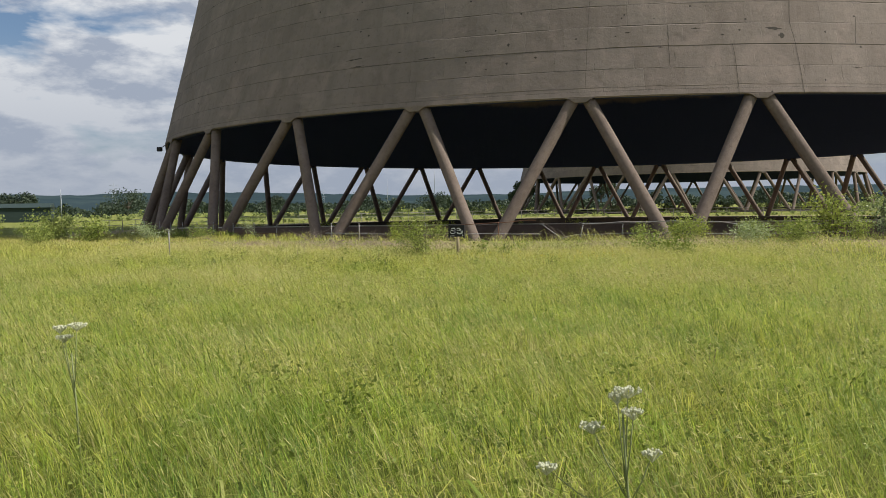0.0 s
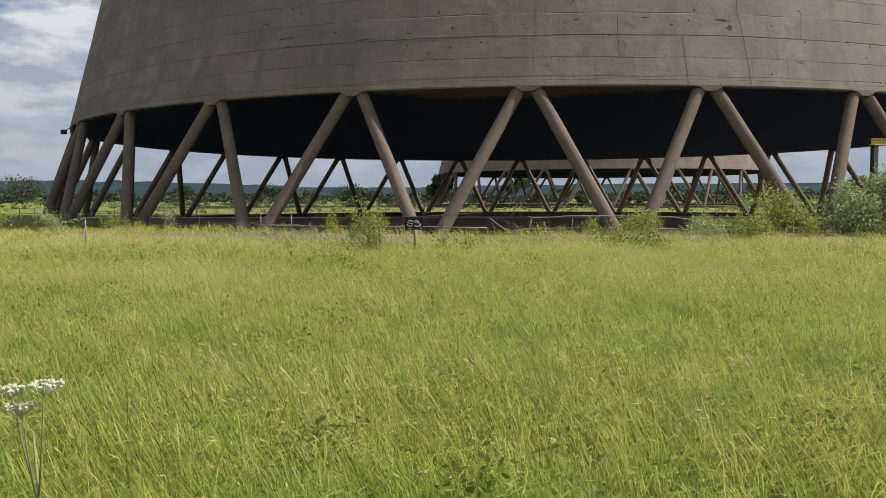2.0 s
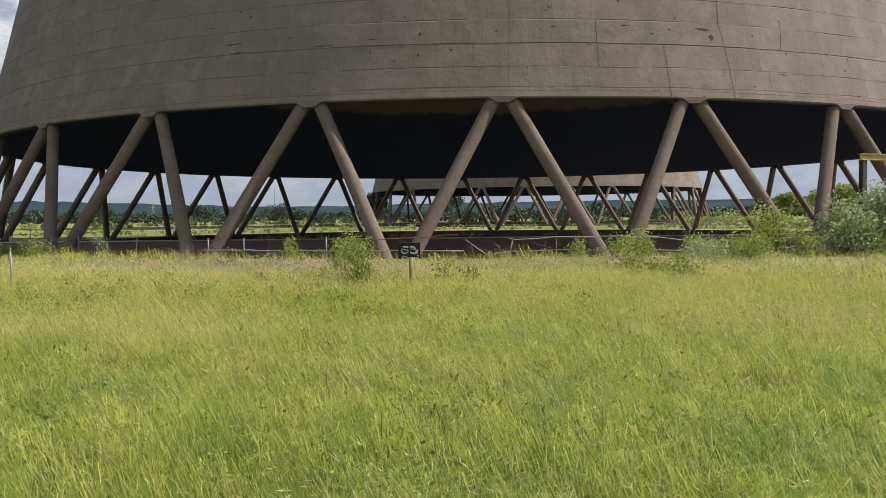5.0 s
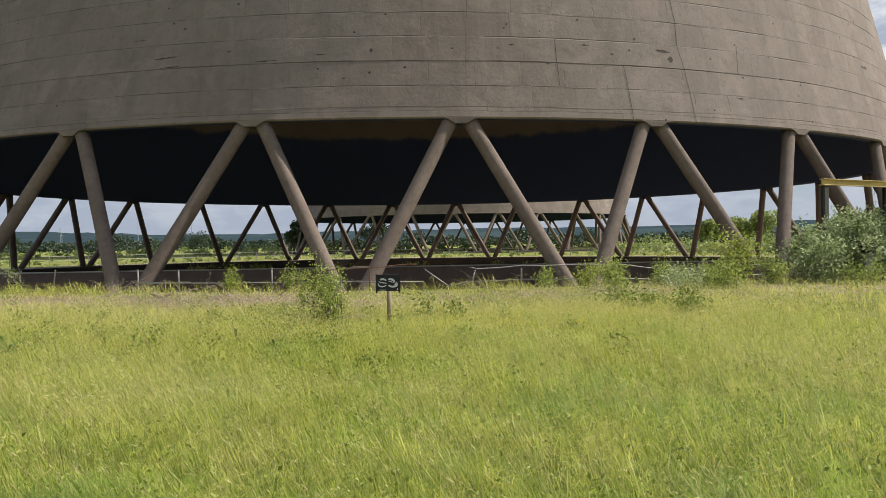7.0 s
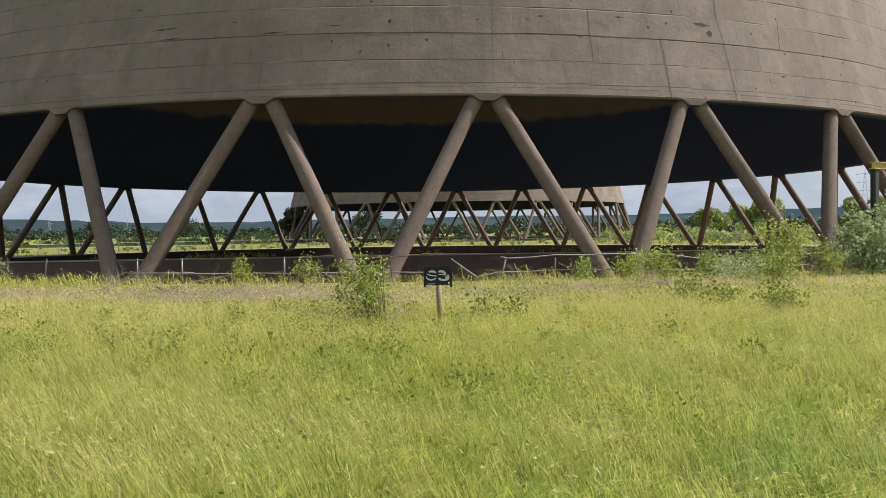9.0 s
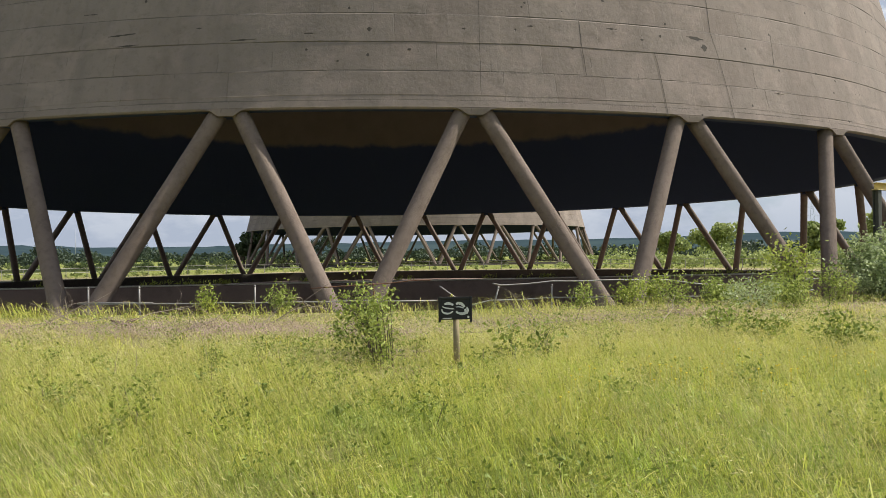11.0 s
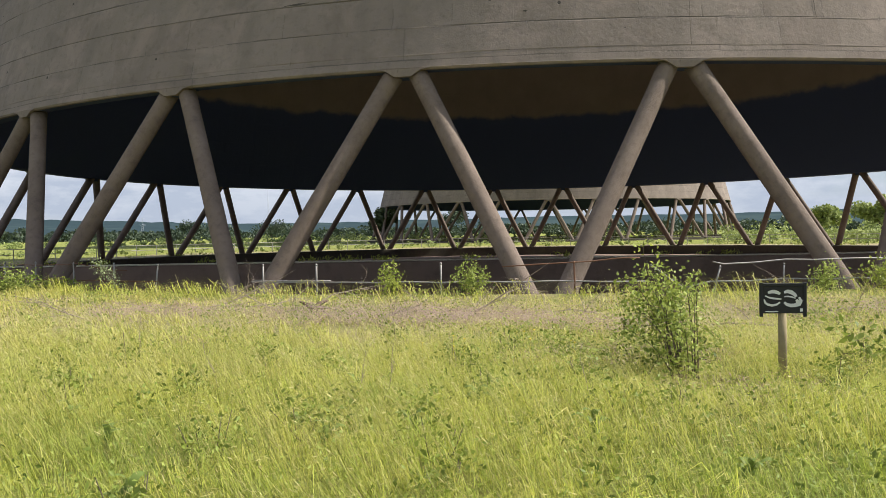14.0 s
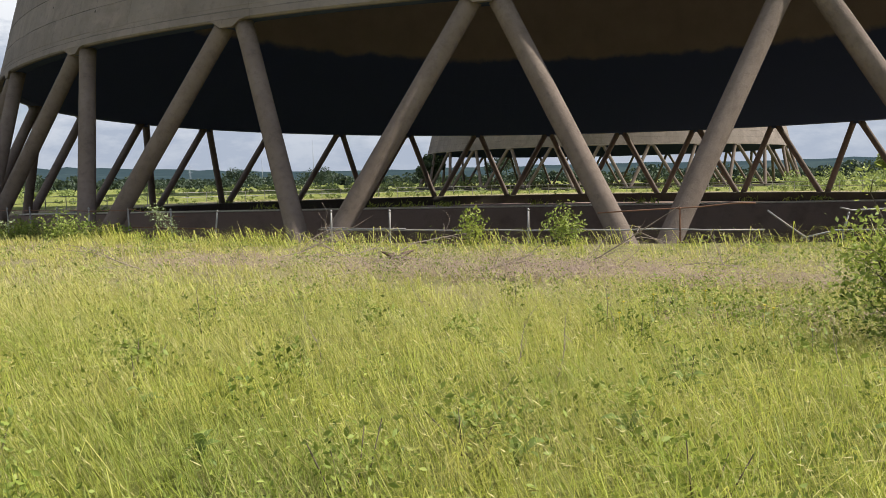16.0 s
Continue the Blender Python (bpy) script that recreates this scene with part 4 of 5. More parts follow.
for _i, (_x, _y, _s) in enumerate(((-2.37, 5.98, 0.22), (-1.39, 5.3, 0.18), (-2.2, 6.15, 0.15), (0.44, 6.2, 0.3), (-8.03, 20.84, 0.3), (-6.72, 23.39, 0.14), (-6.67, 22.14, 0.25), (-8.25, 20.94, 0.25), (-7.2, 20.14, 0.3),
                                   (-4.9, 23.34, 0.3), (-5.5, 23.84, 0.25), (1.2, 7.2, 0.25), (-9.6, 21.64, 0.3), (-5.6, 21.34, 0.3), (-3.9, 17.0, 0.25), (-8.9, 19.04, 0.3), (-10.8, 22.84, 0.3), (-6.1, 25.04, 0.3), *[(-11.5 + 1.7 * (k % 7) + 0.9 * math.sin(k * 2.3), 18.4 + 1.15 * (k // 7) + 0.7 * math.cos(k * 1.7), 0.16 + 0.1 * abs(math.sin(k * 1.3))) for k in range(0, 49, 2)])):
    weed(_x, _y, _s, 300 + _i)


def dock(x, y, size, n, seed):
    """A broad-leaved plant: arched leaves with a folded midrib round one root."""
    rng = random.Random(seed)
    ob = empty("dock", pose(x, y, ground_height(x, y)), "broad-leaved dock with arching mid-green leaves in the grass", "weed", "docks in the meadow")
    v, f = [], []
    for i, (t, w, z) in enumerate(((0.0, 0.06, 0.0), (0.3, 0.26, 0.42), (0.55, 0.34, 0.62), (0.8, 0.24, 0.58), (1.0, 0.02, 0.42))):
        v += [(t, -w * 0.5, z + 0.05 * w), (t, 0, z), (t, w * 0.5, z + 0.05 * w)]
        if i:
            f += [(3 * i - 3, 3 * i, 3 * i + 1, 3 * i - 2), (3 * i - 2, 3 * i + 1, 3 * i + 2, 3 * i - 1)]
    me = mesh_of("leaf", v, f, M_DOCK, True)
    for k in range(n):
        q = size * rng.uniform(0.45, 0.95)
        part("leaf", me, None, ob).matrix_local = pose(0, 0, rng.uniform(0.06, 0.16), rng.uniform(-20, 20), rng.uniform(-45, 15), 360 * k / n + rng.uniform(-30, 30)) @ Matrix.Diagonal((q, q, q, 1))


M_DOCK = leaves("dock_leaves", (0.06, 0.10, 0.022), (0.13, 0.19, 0.04), (0.22, 0.28, 0.075), 0.25, 4.0)
for _i, (_x, _y, _s, _n) in enumerate(((-8.25, 21.0, 0.19, 9), (-7.35, 20.85, 0.21, 10), (-9.6, 20.6, 0.2, 9), (-6.75, 21.8, 0.18, 8), (-8.0, 20.45, 0.18, 9), (-10.3, 21.7, 0.18, 8), (-6.0, 20.6, 0.2, 9), (-7.9, 22.4, 0.16, 8), (-5.3, 19.4, 0.18, 9), (-9.0, 19.2, 0.2, 9), (-3.6, 21.6, 0.17, 8))):
    dock(_x, _y, _s, _n, 60 + _i)


def hogweed(x, y, h, heads, seed):
    rng = np.random.default_rng(seed)
    ob = empty("hogweed", pose(x, y, ground_height(x, y)), "tall hogweed with flat cream flower heads", "wildflower", "hogweed in the meadow")
    tube("stem", [Vector((0.02, 0, -0.05)), Vector((0.01, 0, h * 0.4)), Vector((-0.01, 0, h * 0.8))], [0.008, 0.006, 0.004], M_STALK, ob, 6)
    for dx, dy, z, r in heads:
        a = Vector((0, 0, min(z * 0.55, h * 0.6)))
        tip = Vector((dx, dy, z))
        tube("ray", [a, a.lerp(tip, 0.6) + Vector((0, 0, -0.02)), tip], [0.0035, 0.003, 0.002], M_STALK, ob, 5)
        v, f = [], []
        for _ in range(34):
            t, q = rng.uniform(0, 2 * math.pi), 1.5 * r * math.sqrt(rng.random())
            c = tip + Vector((q * math.cos(t), q * math.sin(t) * 0.8, 0.012 - q * 0.15 + rng.uniform(-0.006, 0.006)))
            sweep(v, f, [tip + Vector((0, 0, -0.03)), c], [0.0012, 0.0012], 3, False)
            sweep(v, f, [c - Vector((0, 0, 0.004)), c + Vector((0, 0, 0.004)), c + Vector((0, 0, 0.008))], [0.004, 0.0065, 0.0025], 5)
        part("flower_head", mesh_of("flower_head", v, f, M_PETAL), None, ob)


M_STALK = plain("pale_green_stalk", (0.16, 0.20, 0.07), (0.30, 0.32, 0.15), 14, 0.7)
hogweed(0.30, 3.23, 0.85, ((0.01, 0.0, 0.77, 0.035), (0.03, -0.03, 0.69, 0.034), (-0.13, -0.02, 0.63, 0.038), (-0.31, -0.06, 0.47, 0.028), (0.10, -0.04, 0.53, 0.026), (-0.03, 0.02, 0.74, 0.022)), 5)
hogweed(-2.88, 4.40, 0.9, ((0.05, -0.03, 0.89, 0.042), (-0.02, -0.05, 0.82, 0.035), (-0.07, -0.02, 0.87, 0.028)), 6)


def dead_branch(x, y, length, heading, seed, rise=0.35):
    rng = np.random.default_rng(seed)
    ob = empty("dead_branch", pose(x, y, ground_height(x, y), 0, 0, heading), "bare grey dead branch lying on the grass", "branch", "cut dead branches")
    v, f = [], []

    def limb(p, d, ln, r, depth):
        pts = [np.array(p)]
        for _ in range(5):
            d = d + rng.normal(size=3) * 0.16 + np.array([0, 0, -0.05])
            d = d / np.linalg.norm(d)
            q = pts[-1] + d * ln / 5
            q[2] = max(q[2], 0.03)
            pts.append(q)
        sweep(v, f, pts, [r * k for k in (1, 0.85, 0.7, 0.55, 0.4, 0.2)], 5)
        if depth:
            for _ in range(5 if depth == 2 else 3):
                i = rng.integers(1, 5)
                limb(pts[i], d + rng.normal(size=3) * 0.7 + np.array([0, 0, 0.25]), ln * rng.uniform(0.3, 0.6), r * 0.5, depth - 1)

    limb((0, 0, 0.1), np.array([1.0, 0, rise]), length, 0.008 + 0.004 * length, 2)
    part("wood", mesh_of("wood", v, f, M_TWIG), None, ob)


for _i, (_x, _y, _l, _hd, _r) in enumerate(((-8.9, 29.84, 1.8, 20, 0.3), (-8.2, 29.64, 1.6, 160, 0.25), (-7.4, 30.04, 1.7, -15, 0.35), (-6.6, 29.24, 1.5, 10, 0.3), (-6.2, 29.74, 1.9, -30, 0.3), (-5.2, 29.04, 1.4, -20, 0.2), (-7.9, 28.74, 1.3, 5, 0.2),
                                            (-9.8, 30.44, 1.4, 190, 0.3), (-10.9, 31.04, 1.6, 10, 0.2), (1.0, 28.64, 2.2, 175, 0.15), (1.6, 28.44, 1.6, 5, 0.3), (2.2, 27.84, 1.4, 60, 0.4), (-1.6, 27.04, 1.8, 170, 0.15), (-11.6, 32.24, 2.0, 15, 0.2),
                                            (-12.6, 31.44, 1.6, -10, 0.2), (-4.0, 24.84, 1.5, 15, 0.1), (3.6, 29.04, 1.5, 150, 0.3), (-9.3, 33.04, 1.6, 25, 0.3), (-13.4, 30.04, 1.3, 200, 0.35), (-10.2, 28.64, 1.2, 30, 0.2), (5.2, 29.64, 1.3, 20, 0.3))):
    dead_branch(_x, _y, _l, _hd, 500 + _i, _r)


M_ROOT = plain("brown_root_wood", (0.09, 0.06, 0.045), (0.20, 0.14, 0.10), 10, 0.9)


def stump(x, y, seed):
    rng = np.random.default_rng(seed)
    ob = empty("root_stump", pose(x, y, ground_height(x, y)), "upturned brown root stump lying on the grass", "stump")
    v, f = [], []
    for k in range(9):
        a = rng.uniform(0, 2 * math.pi)
        d = np.array([math.cos(a), math.sin(a), rng.uniform(-0.1, 0.8)])
        pts = [np.array([0, 0, 0.10]), d * 0.12 + [0, 0, 0.12], d * 0.22 + [0.03, 0, 0.08], d * 0.3 + [0.05, 0, 0.04]]
        pts = [p * 1.15 for p in pts]
        for p in pts:
            p[2] = max(p[2], 0.0)
        sweep(v, f, pts, [0.08, 0.05, 0.028, 0.010], 6)
    part("roots", mesh_of("roots", v, f, M_ROOT), None, ob)


stump(-9.2, 30.6, 1)


def regrowth():
    """Low sprouts and brown litter over the cleared strip."""
    rng = np.random.default_rng(88)
    sprout, litter = [], []
    for _ in range(900):
        a, q = radians(rng.uniform(-122, -66)), rng.uniform(37.6, 47.0)
        x, y = TC[0] + q * math.cos(a), TC[1] + q * math.sin(a)
        z = ground_height(x, y)
        if noise.noise((x * 0.3, y * 0.3, 12.0)) > -0.15:
            k = rng.integers(10, 34)
            top = rng.uniform(0.10, 0.34)
            sprout.append(np.stack([x + rng.normal(0, 0.16, k), y + rng.normal(0, 0.16, k), z + np.abs(rng.normal(0.08, top * 0.5, k))], 1))
        if noise.noise((x * 0.42, y * 0.6, 31.0)) > 0.1:
            k = 26
            litter.append(np.stack([x + rng.normal(0, 0.4, k), y + rng.normal(0, 0.4, k), z + np.abs(rng.normal(0.03, 0.04, k))], 1))
    for cx, cy, rx, ry in CLEARED:
        n = int(900 * rx * ry)
        a, q = rng.uniform(0, 2 * math.pi, n), np.sqrt(rng.random(n))
        x, y = cx + rx * q * np.cos(a), cy + ry * q * np.sin(a)
        litter.append(np.stack([x, y, ground_height(cx, cy) + np.abs(rng.normal(0.03, 0.02, n))], 1))
    tagged(new("strip_regrowth", leaf_cloud("strip_regrowth", np.concatenate(sprout), 0.065, M_BUSH, rng, 0.4, 0.5)), "low green sprouts all over the cleared strip", "weed", kind="stuff")
    tagged(new("leaf_litter", leaf_cloud("leaf_litter", np.concatenate(litter), 0.06, M_LITTER, rng, 0.1, 0.35)), "dry brown leaf litter over the cleared strip", "litter", kind="stuff")


def meadow_herbs():
    """Small leafy herbs of several kinds standing in loose drifts among the grass."""
    rng = np.random.default_rng(140)
    for name, mat, seed, count, leaf, label in (("vetch", M_BUSH, 5.0, 1500, 0.034, "loose drifts of small mid-green vetch in the grass"), ("clover", M_LIME, 25.0, 1300, 0.030, "loose drifts of small yellow-green clover in the grass"),
                                                ("nettles", M_WEED, 45.0, 900, 0.045, "loose drifts of dark green nettles in the grass")):
        cen = []
        while len(cen) < count:
            x, y = rng.uniform(-15, 6), rng.uniform(4, 31)
            if math.hypot(x - TC[0], y - TC[1]) < 38 or noise.noise((x * 0.28, y * 0.28, seed)) + 0.3 * rng.normal() < 0.12:
                continue
            k = 22
            cen.append(np.stack([x + rng.normal(0, 0.13, k), y + rng.normal(0, 0.13, k), ground_height(x, y) + np.clip(rng.normal(0.19, 0.07, k), 0.03, 0.36)], 1))
        tagged(new(name, leaf_cloud(name, np.concatenate(cen), leaf, mat, rng, 0.5, 0.5)), label, "herb", kind="stuff")


meadow_herbs()
M_LITTER = leaves("dry_litter", (0.20, 0.14, 0.09), (0.35, 0.26, 0.18), (0.46, 0.37, 0.27), 0.1, 0.8)
regrowth()


def brush_wood(x, y, rx, ry, n, seed):
    """A low heap of fine dry cuttings, bowed over and lying into one another."""
    rng = np.random.default_rng(seed)
    v, f = [], []
    for _ in range(n):
        px, py = rng.normal(0, rx * 0.5), rng.normal(0, ry * 0.5)
        z = ground_height(x + px, y + py) + rng.uniform(0.0, 0.10)
        ln, a = rng.uniform(0.25, 0.75), rng.normal(2.6, 0.8)
        up = rng.uniform(0.05, 0.40) * ln
        d = np.array([math.cos(a), math.sin(a), 0.0])
        b = np.array([x + px, y + py, z])
        pts = [b, b + d * ln * 0.35 + [0, 0, up], b + d * ln * 0.7 + [0, 0, up * 1.1], b + d * ln + [0, 0, up * 0.55]]
        r = rng.uniform(0.002, 0.0045)
        sweep(v, f, pts, [r, r * 0.8, r * 0.55, r * 0.25], 3, False)
    tagged(new("brushwood", mesh_of("brushwood", v, f, M_BRUSH)), "low heap of fine dry pinkish cuttings on the cleared ground", "brushwood", kind="stuff")


M_BRUSH = plain("dry_cuttings", (0.26, 0.18, 0.14), (0.50, 0.39, 0.32), 3, 0.9)
for _i, (_x, _y, _rx, _ry, _n) in enumerate(((-9.7, 30.2, 1.0, 0.5, 260), (-8.5, 29.3, 1.3, 0.6, 420), (-7.2, 28.7, 1.2, 0.6, 420), (-5.9, 28.4, 1.1, 0.5, 320), (-4.9, 27.4, 1.0, 0.5, 300),
                                                  (-11.6, 30.9, 1.2, 0.5, 260), (-13.0, 31.2, 1.0, 0.5, 200), (-3.5, 26.9, 0.9, 0.4, 200), (1.4, 28.6, 1.4, 0.5, 260), (4.2, 29.6, 1.3, 0.5, 220), (-6.6, 30.6, 1.0, 0.5, 200))):
    brush_wood(_x, _y, _rx, _ry, _n, 1300 + _i)


def dead_stalk(x, y, h, lean, seed):
    rng = np.random.default_rng(seed)
    ob = empty("dead_stalk", pose(x, y, ground_height(x, y)), "thin dry dead stalk rising from the grass", "stalk", "dry stalks")
    pts = [np.array([lean * h * t + 0.05 * math.sin(5 * t), 0.02 * t, h * t - 0.05]) for t in np.linspace(0, 1, 7)]
    v, f = [], []
    sweep(v, f, pts, [0.0045, 0.004, 0.0038, 0.0034, 0.003, 0.002, 0.001], 5)
    for k in range(6):
        p = pts[rng.integers(2, 7)]
        sweep(v, f, [p, p + rng.normal(size=3) * 0.04 + np.array([0.02, 0, 0.05])], [0.003, 0.001], 4)
    part("stem", mesh_of("stem", v, f, M_TWIG), None, ob)


for _i, (_x, _y, _h, _l) in enumerate(((-7.7, 22.04, 0.75, 0.35), (-8.0, 22.24, 0.6, 0.5), (-5.85, 21.74, 0.6, 0.1), (-6.9, 23.74, 0.6, 0.05), (-9.4, 23.04, 0.55, -0.1), (-10.9, 25.04, 0.6, 0.3), (-3.0, 21.24, 0.5, 0.1), (-8.6, 25.24, 0.5, -0.2))):
    dead_stalk(_x, _y, _h, _l, 700 + _i)


def buttercups():
    rng = np.random.default_rng(3)
    v, f = [], []
    for cx, cy, n in ((-1.5, 19.94, 26), (-0.3, 19.54, 22), (-2.7, 19.14, 10), (-6.5, 23.84, 10), (0.8, 20.94, 16)):
        for _ in range(n):
            x, y = cx + rng.normal(0, 0.6), cy + rng.normal(0, 0.5)
            z = ground_height(x, y) + rng.uniform(0.30, 0.42)
            sweep(v, f, [Vector((x, y, z - 0.004)), Vector((x, y, z + 0.004)), Vector((x, y, z + 0.008))], [0.006, 0.014, 0.012], 6)
            sweep(v, f, [Vector((x, y, z - 0.25)), Vector((x, y, z))], [0.0015, 0.0015], 3)
    tagged(new("buttercups", mesh_of("buttercups", v, f, M_BUTTER)), "scattered small yellow buttercups in the grass", "wildflower", kind="stuff")


buttercups()


# ---------------------------------------------------------------- gantry, pillar, box beside the tower
def build_gantry():
    a, b = Vector((14.22, 36.05, 0)), Vector((17.85, 37.54, 0))
    g = empty("steel_gantry", pose(0, 0, 0), "steel goalpost gantry with a faded yellow top beam", "gantry")
    d = (b - a).normalized()
    yaw = math.degrees(math.atan2(d.y, d.x))
    for p in (a, b):
        bm = bmesh.new()
        z0 = ground_height(p.x, p.y) - 0.2
        for o in (-0.09, 0.09):
            box(bm, (0.22, 0.025, 3.62 - z0), pose(p.x, p.y, (3.62 + z0) / 2, 0, 0, yaw) @ pose(0, o, 0), 0.004)
        box(bm, (0.02, 0.16, 3.62 - z0), pose(p.x, p.y, (3.62 + z0) / 2, 0, 0, yaw), 0.003)
        part("post", bm, M_STEEL, g)
    mid = (a + b) / 2
    ln = (b - a).length + 0.35
    bm = bmesh.new()
    for o in (-0.11, 0.11):
        box(bm, (ln, 0.2, 0.025), pose(mid.x, mid.y, 3.735 + o, 0, 0, yaw), 0.004)
    box(bm, (ln, 0.02, 0.2), pose(mid.x, mid.y, 3.735, 0, 0, yaw), 0.003)
    beam = part("beam", bm, M_YELLOW, g, "faded yellow painted beam")
    for p in (a, b):
        bm = bmesh.new()
        box(bm, (0.3, 0.26, 0.02), pose(p.x, p.y, 3.61, 0, 0, yaw), 0.003)
        part("end_plate", bm, M_YELLOW, beam)


build_gantry()


def build_pillar():
    x, y = 17.2, 34.8
    z = ground_height(x, y)
    p = empty("concrete_pillar", pose(x, y, z, 0, 0, 20), "mossy concrete pillar with a thick bolted collar", "pillar")
    v, f = [], []
    sweep(v, f, [Vector((0, 0, -0.3)), Vector((0, 0, 2.2)), Vector((0, 0, 4.2))], [0.74, 0.68, 0.62], 12, True, math.pi / 12)
    part("shaft", mesh_of("shaft", v, f, M_PILLAR), None, p)
    # a wedge-shaped rib up the front
    bm = bmesh.new()
    rib = []
    for half, out, z_ in ((0.40, 1.05, -0.3), (0.32, 0.92, 1.4), (0.16, 0.72, 3.5)):
        rib.append([bm.verts.new((sx * half, -o, z_)) for sx, o in ((-1, 0.3), (-1, out), (1, out), (1, 0.3))])
    for lo, hi in zip(rib[:-1], rib[1:]):
        for k in range(4):
            q = (k + 1) % 4
            bm.faces.new((lo[k], lo[q], hi[q], hi[k]))
    bm.faces.new(rib[0])
    bm.faces.new(rib[-1])
    part("rib", bm, M_PILLAR, p, "mossy tapering concrete rib")
    v, f = [], []
    sweep(v, f, [Vector((0, 0, 4.06)), Vector((0, 0, 4.12)), Vector((0, 0, 4.24)), Vector((0, 0, 4.28)), Vector((0, 0, 4.46)), Vector((0, 0, 4.5)), Vector((0, 0, 4.62)), Vector((0, 0, 4.68))], [0.62, 0.72, 0.72, 0.60, 0.60, 0.72, 0.72, 0.50], 20)
    collar = part("collar", mesh_of("collar", v, f, M_PILLAR, False), None, p)
    lug_bm = bmesh.new()
    box(lug_bm, (0.22, 0.30, 0.2), pose(0, 0, -0.2), 0.05)
    box(lug_bm, (0.22, 0.30, 0.2), pose(0, 0, 0.2), 0.05)
    bmesh.ops.create_cone(lug_bm, cap_ends=True, segments=10, radius1=0.06, radius2=0.06, depth=0.74, matrix=pose(0.02, 0, 0))
    lug = bpy.data.meshes.new("lug")
    lug_bm.to_mesh(lug)
    lug_bm.free()
    lug.materials.append(M_PILLAR)
    for k in range(6):
        a = 2 * math.pi * (k + 0.35) / 6
        part("lug", lug, None, collar).matrix_local = pose(0.80 * math.cos(a), 0.80 * math.sin(a), 4.37, 0, 0, math.degrees(a))
    v, f = [], []
    sweep(v, f, [Vector((0, 0, 4.66)), Vector((0, 0, 5.0)), Vector((0, 0, 5.32)), Vector((0, 0, 5.4))], [0.44, 0.41, 0.41, 0.36], 20)
    part("riser", mesh_of("riser", v, f, M_PILLAR, True), None, p)


build_pillar()


M_BLOCK = rough_concrete("grey_block_concrete", (0.24, 0.25, 0.23), (0.38, 0.38, 0.35), 1.5)


def build_box():
    x, y = 14.55, 33.9
    z = ground_height(x, y)
    b = empty("service_box", pose(x, y, z, 0, 0, -8), "black plastic box on a grey concrete block", "utility box")
    bm = bmesh.new()
    box(bm, (0.30, 0.3, 1.1), pose(-0.05, 0, 0.45), 0.02)
    part("block", bm, M_BLOCK, b, "grey concrete block")
    bm = bmesh.new()
    box(bm, (0.46, 0.36, 0.32), pose(0, 0, 1.165), 0.03)
    box(bm, (0.50, 0.40, 0.04), pose(0, 0, 1.347), 0.012)
    part("housing", bm, M_BLACK, b)


build_box()


def sill_lamp():
    l = empty("flood_lamp", pose(-29.15, 54.06, 5.9), "small dark flood lamp on the sill of the tower", "lamp")
    bm = bmesh.new()
    box(bm, (0.34, 0.3, 0.3), pose(0, 0, 0), 0.05)
    part("housing", bm, M_BLACK, l)
    tube("bracket", [Vector((0.1, 0.05, 0.1)), Vector((0.4, 0.25, 0.35))], 0.03, M_STEEL, l, 6)


sill_lamp()


# ---------------------------------------------------------------- distance: scrub, woods, hills, masts
def at(bearing, dist, z=0.0):
    a = radians(bearing)
    return Vector((-5.0 + dist * math.sin(a), 10.0 + dist * math.cos(a), z))


def tree(x, y, height, width, seed, mat, label, leaf=0.6, n=2200):
    rng = np.random.default_rng(seed)
    ob = empty("tree", pose(x, y, -0.3), label, "tree")
    v, f = [], []
    h0 = height * 0.45
    sweep(v, f, [Vector((0, 0, -0.3)), Vector((0.05, 0, h0 * 0.5)), Vector((0, 0.05, h0)), Vector((0.1, 0, height * 0.8))], [0.03 * height, 0.024 * height, 0.018 * height, 0.005 * height], 7)
    lobes = []
    for k in range(9):
        a = rng.uniform(0, 2 * math.pi)
        c = np.array([math.cos(a) * width * rng.uniform(0.1, 0.42), math.sin(a) * width * rng.uniform(0.1, 0.42), height * rng.uniform(0.38, 0.86)])
        sweep(v, f, [Vector((0, 0, h0 * rng.uniform(0.5, 1.0))), Vector(c * 0.6 + np.array([0, 0, 0.25 * c[2]])), Vector(c)], [0.012 * height, 0.008 * height, 0.003 * height], 5)
        lobes.append((c, width * rng.uniform(0.13, 0.24)))
    part("trunk", mesh_of("trunk", v, f, M_BARK), None, ob)
    cen = []
    for _ in range(n):
        c, r = lobes[rng.integers(9)]
        d = rng.normal(size=3)
        d /= np.linalg.norm(d)
        cen.append(c + d * r * rng.uniform(0.5, 1.1) * np.array([1, 1, 0.8]))
    part("crown", leaf_cloud("crown", np.array(cen), leaf, mat, rng, 0.2, 0.7), None, ob)


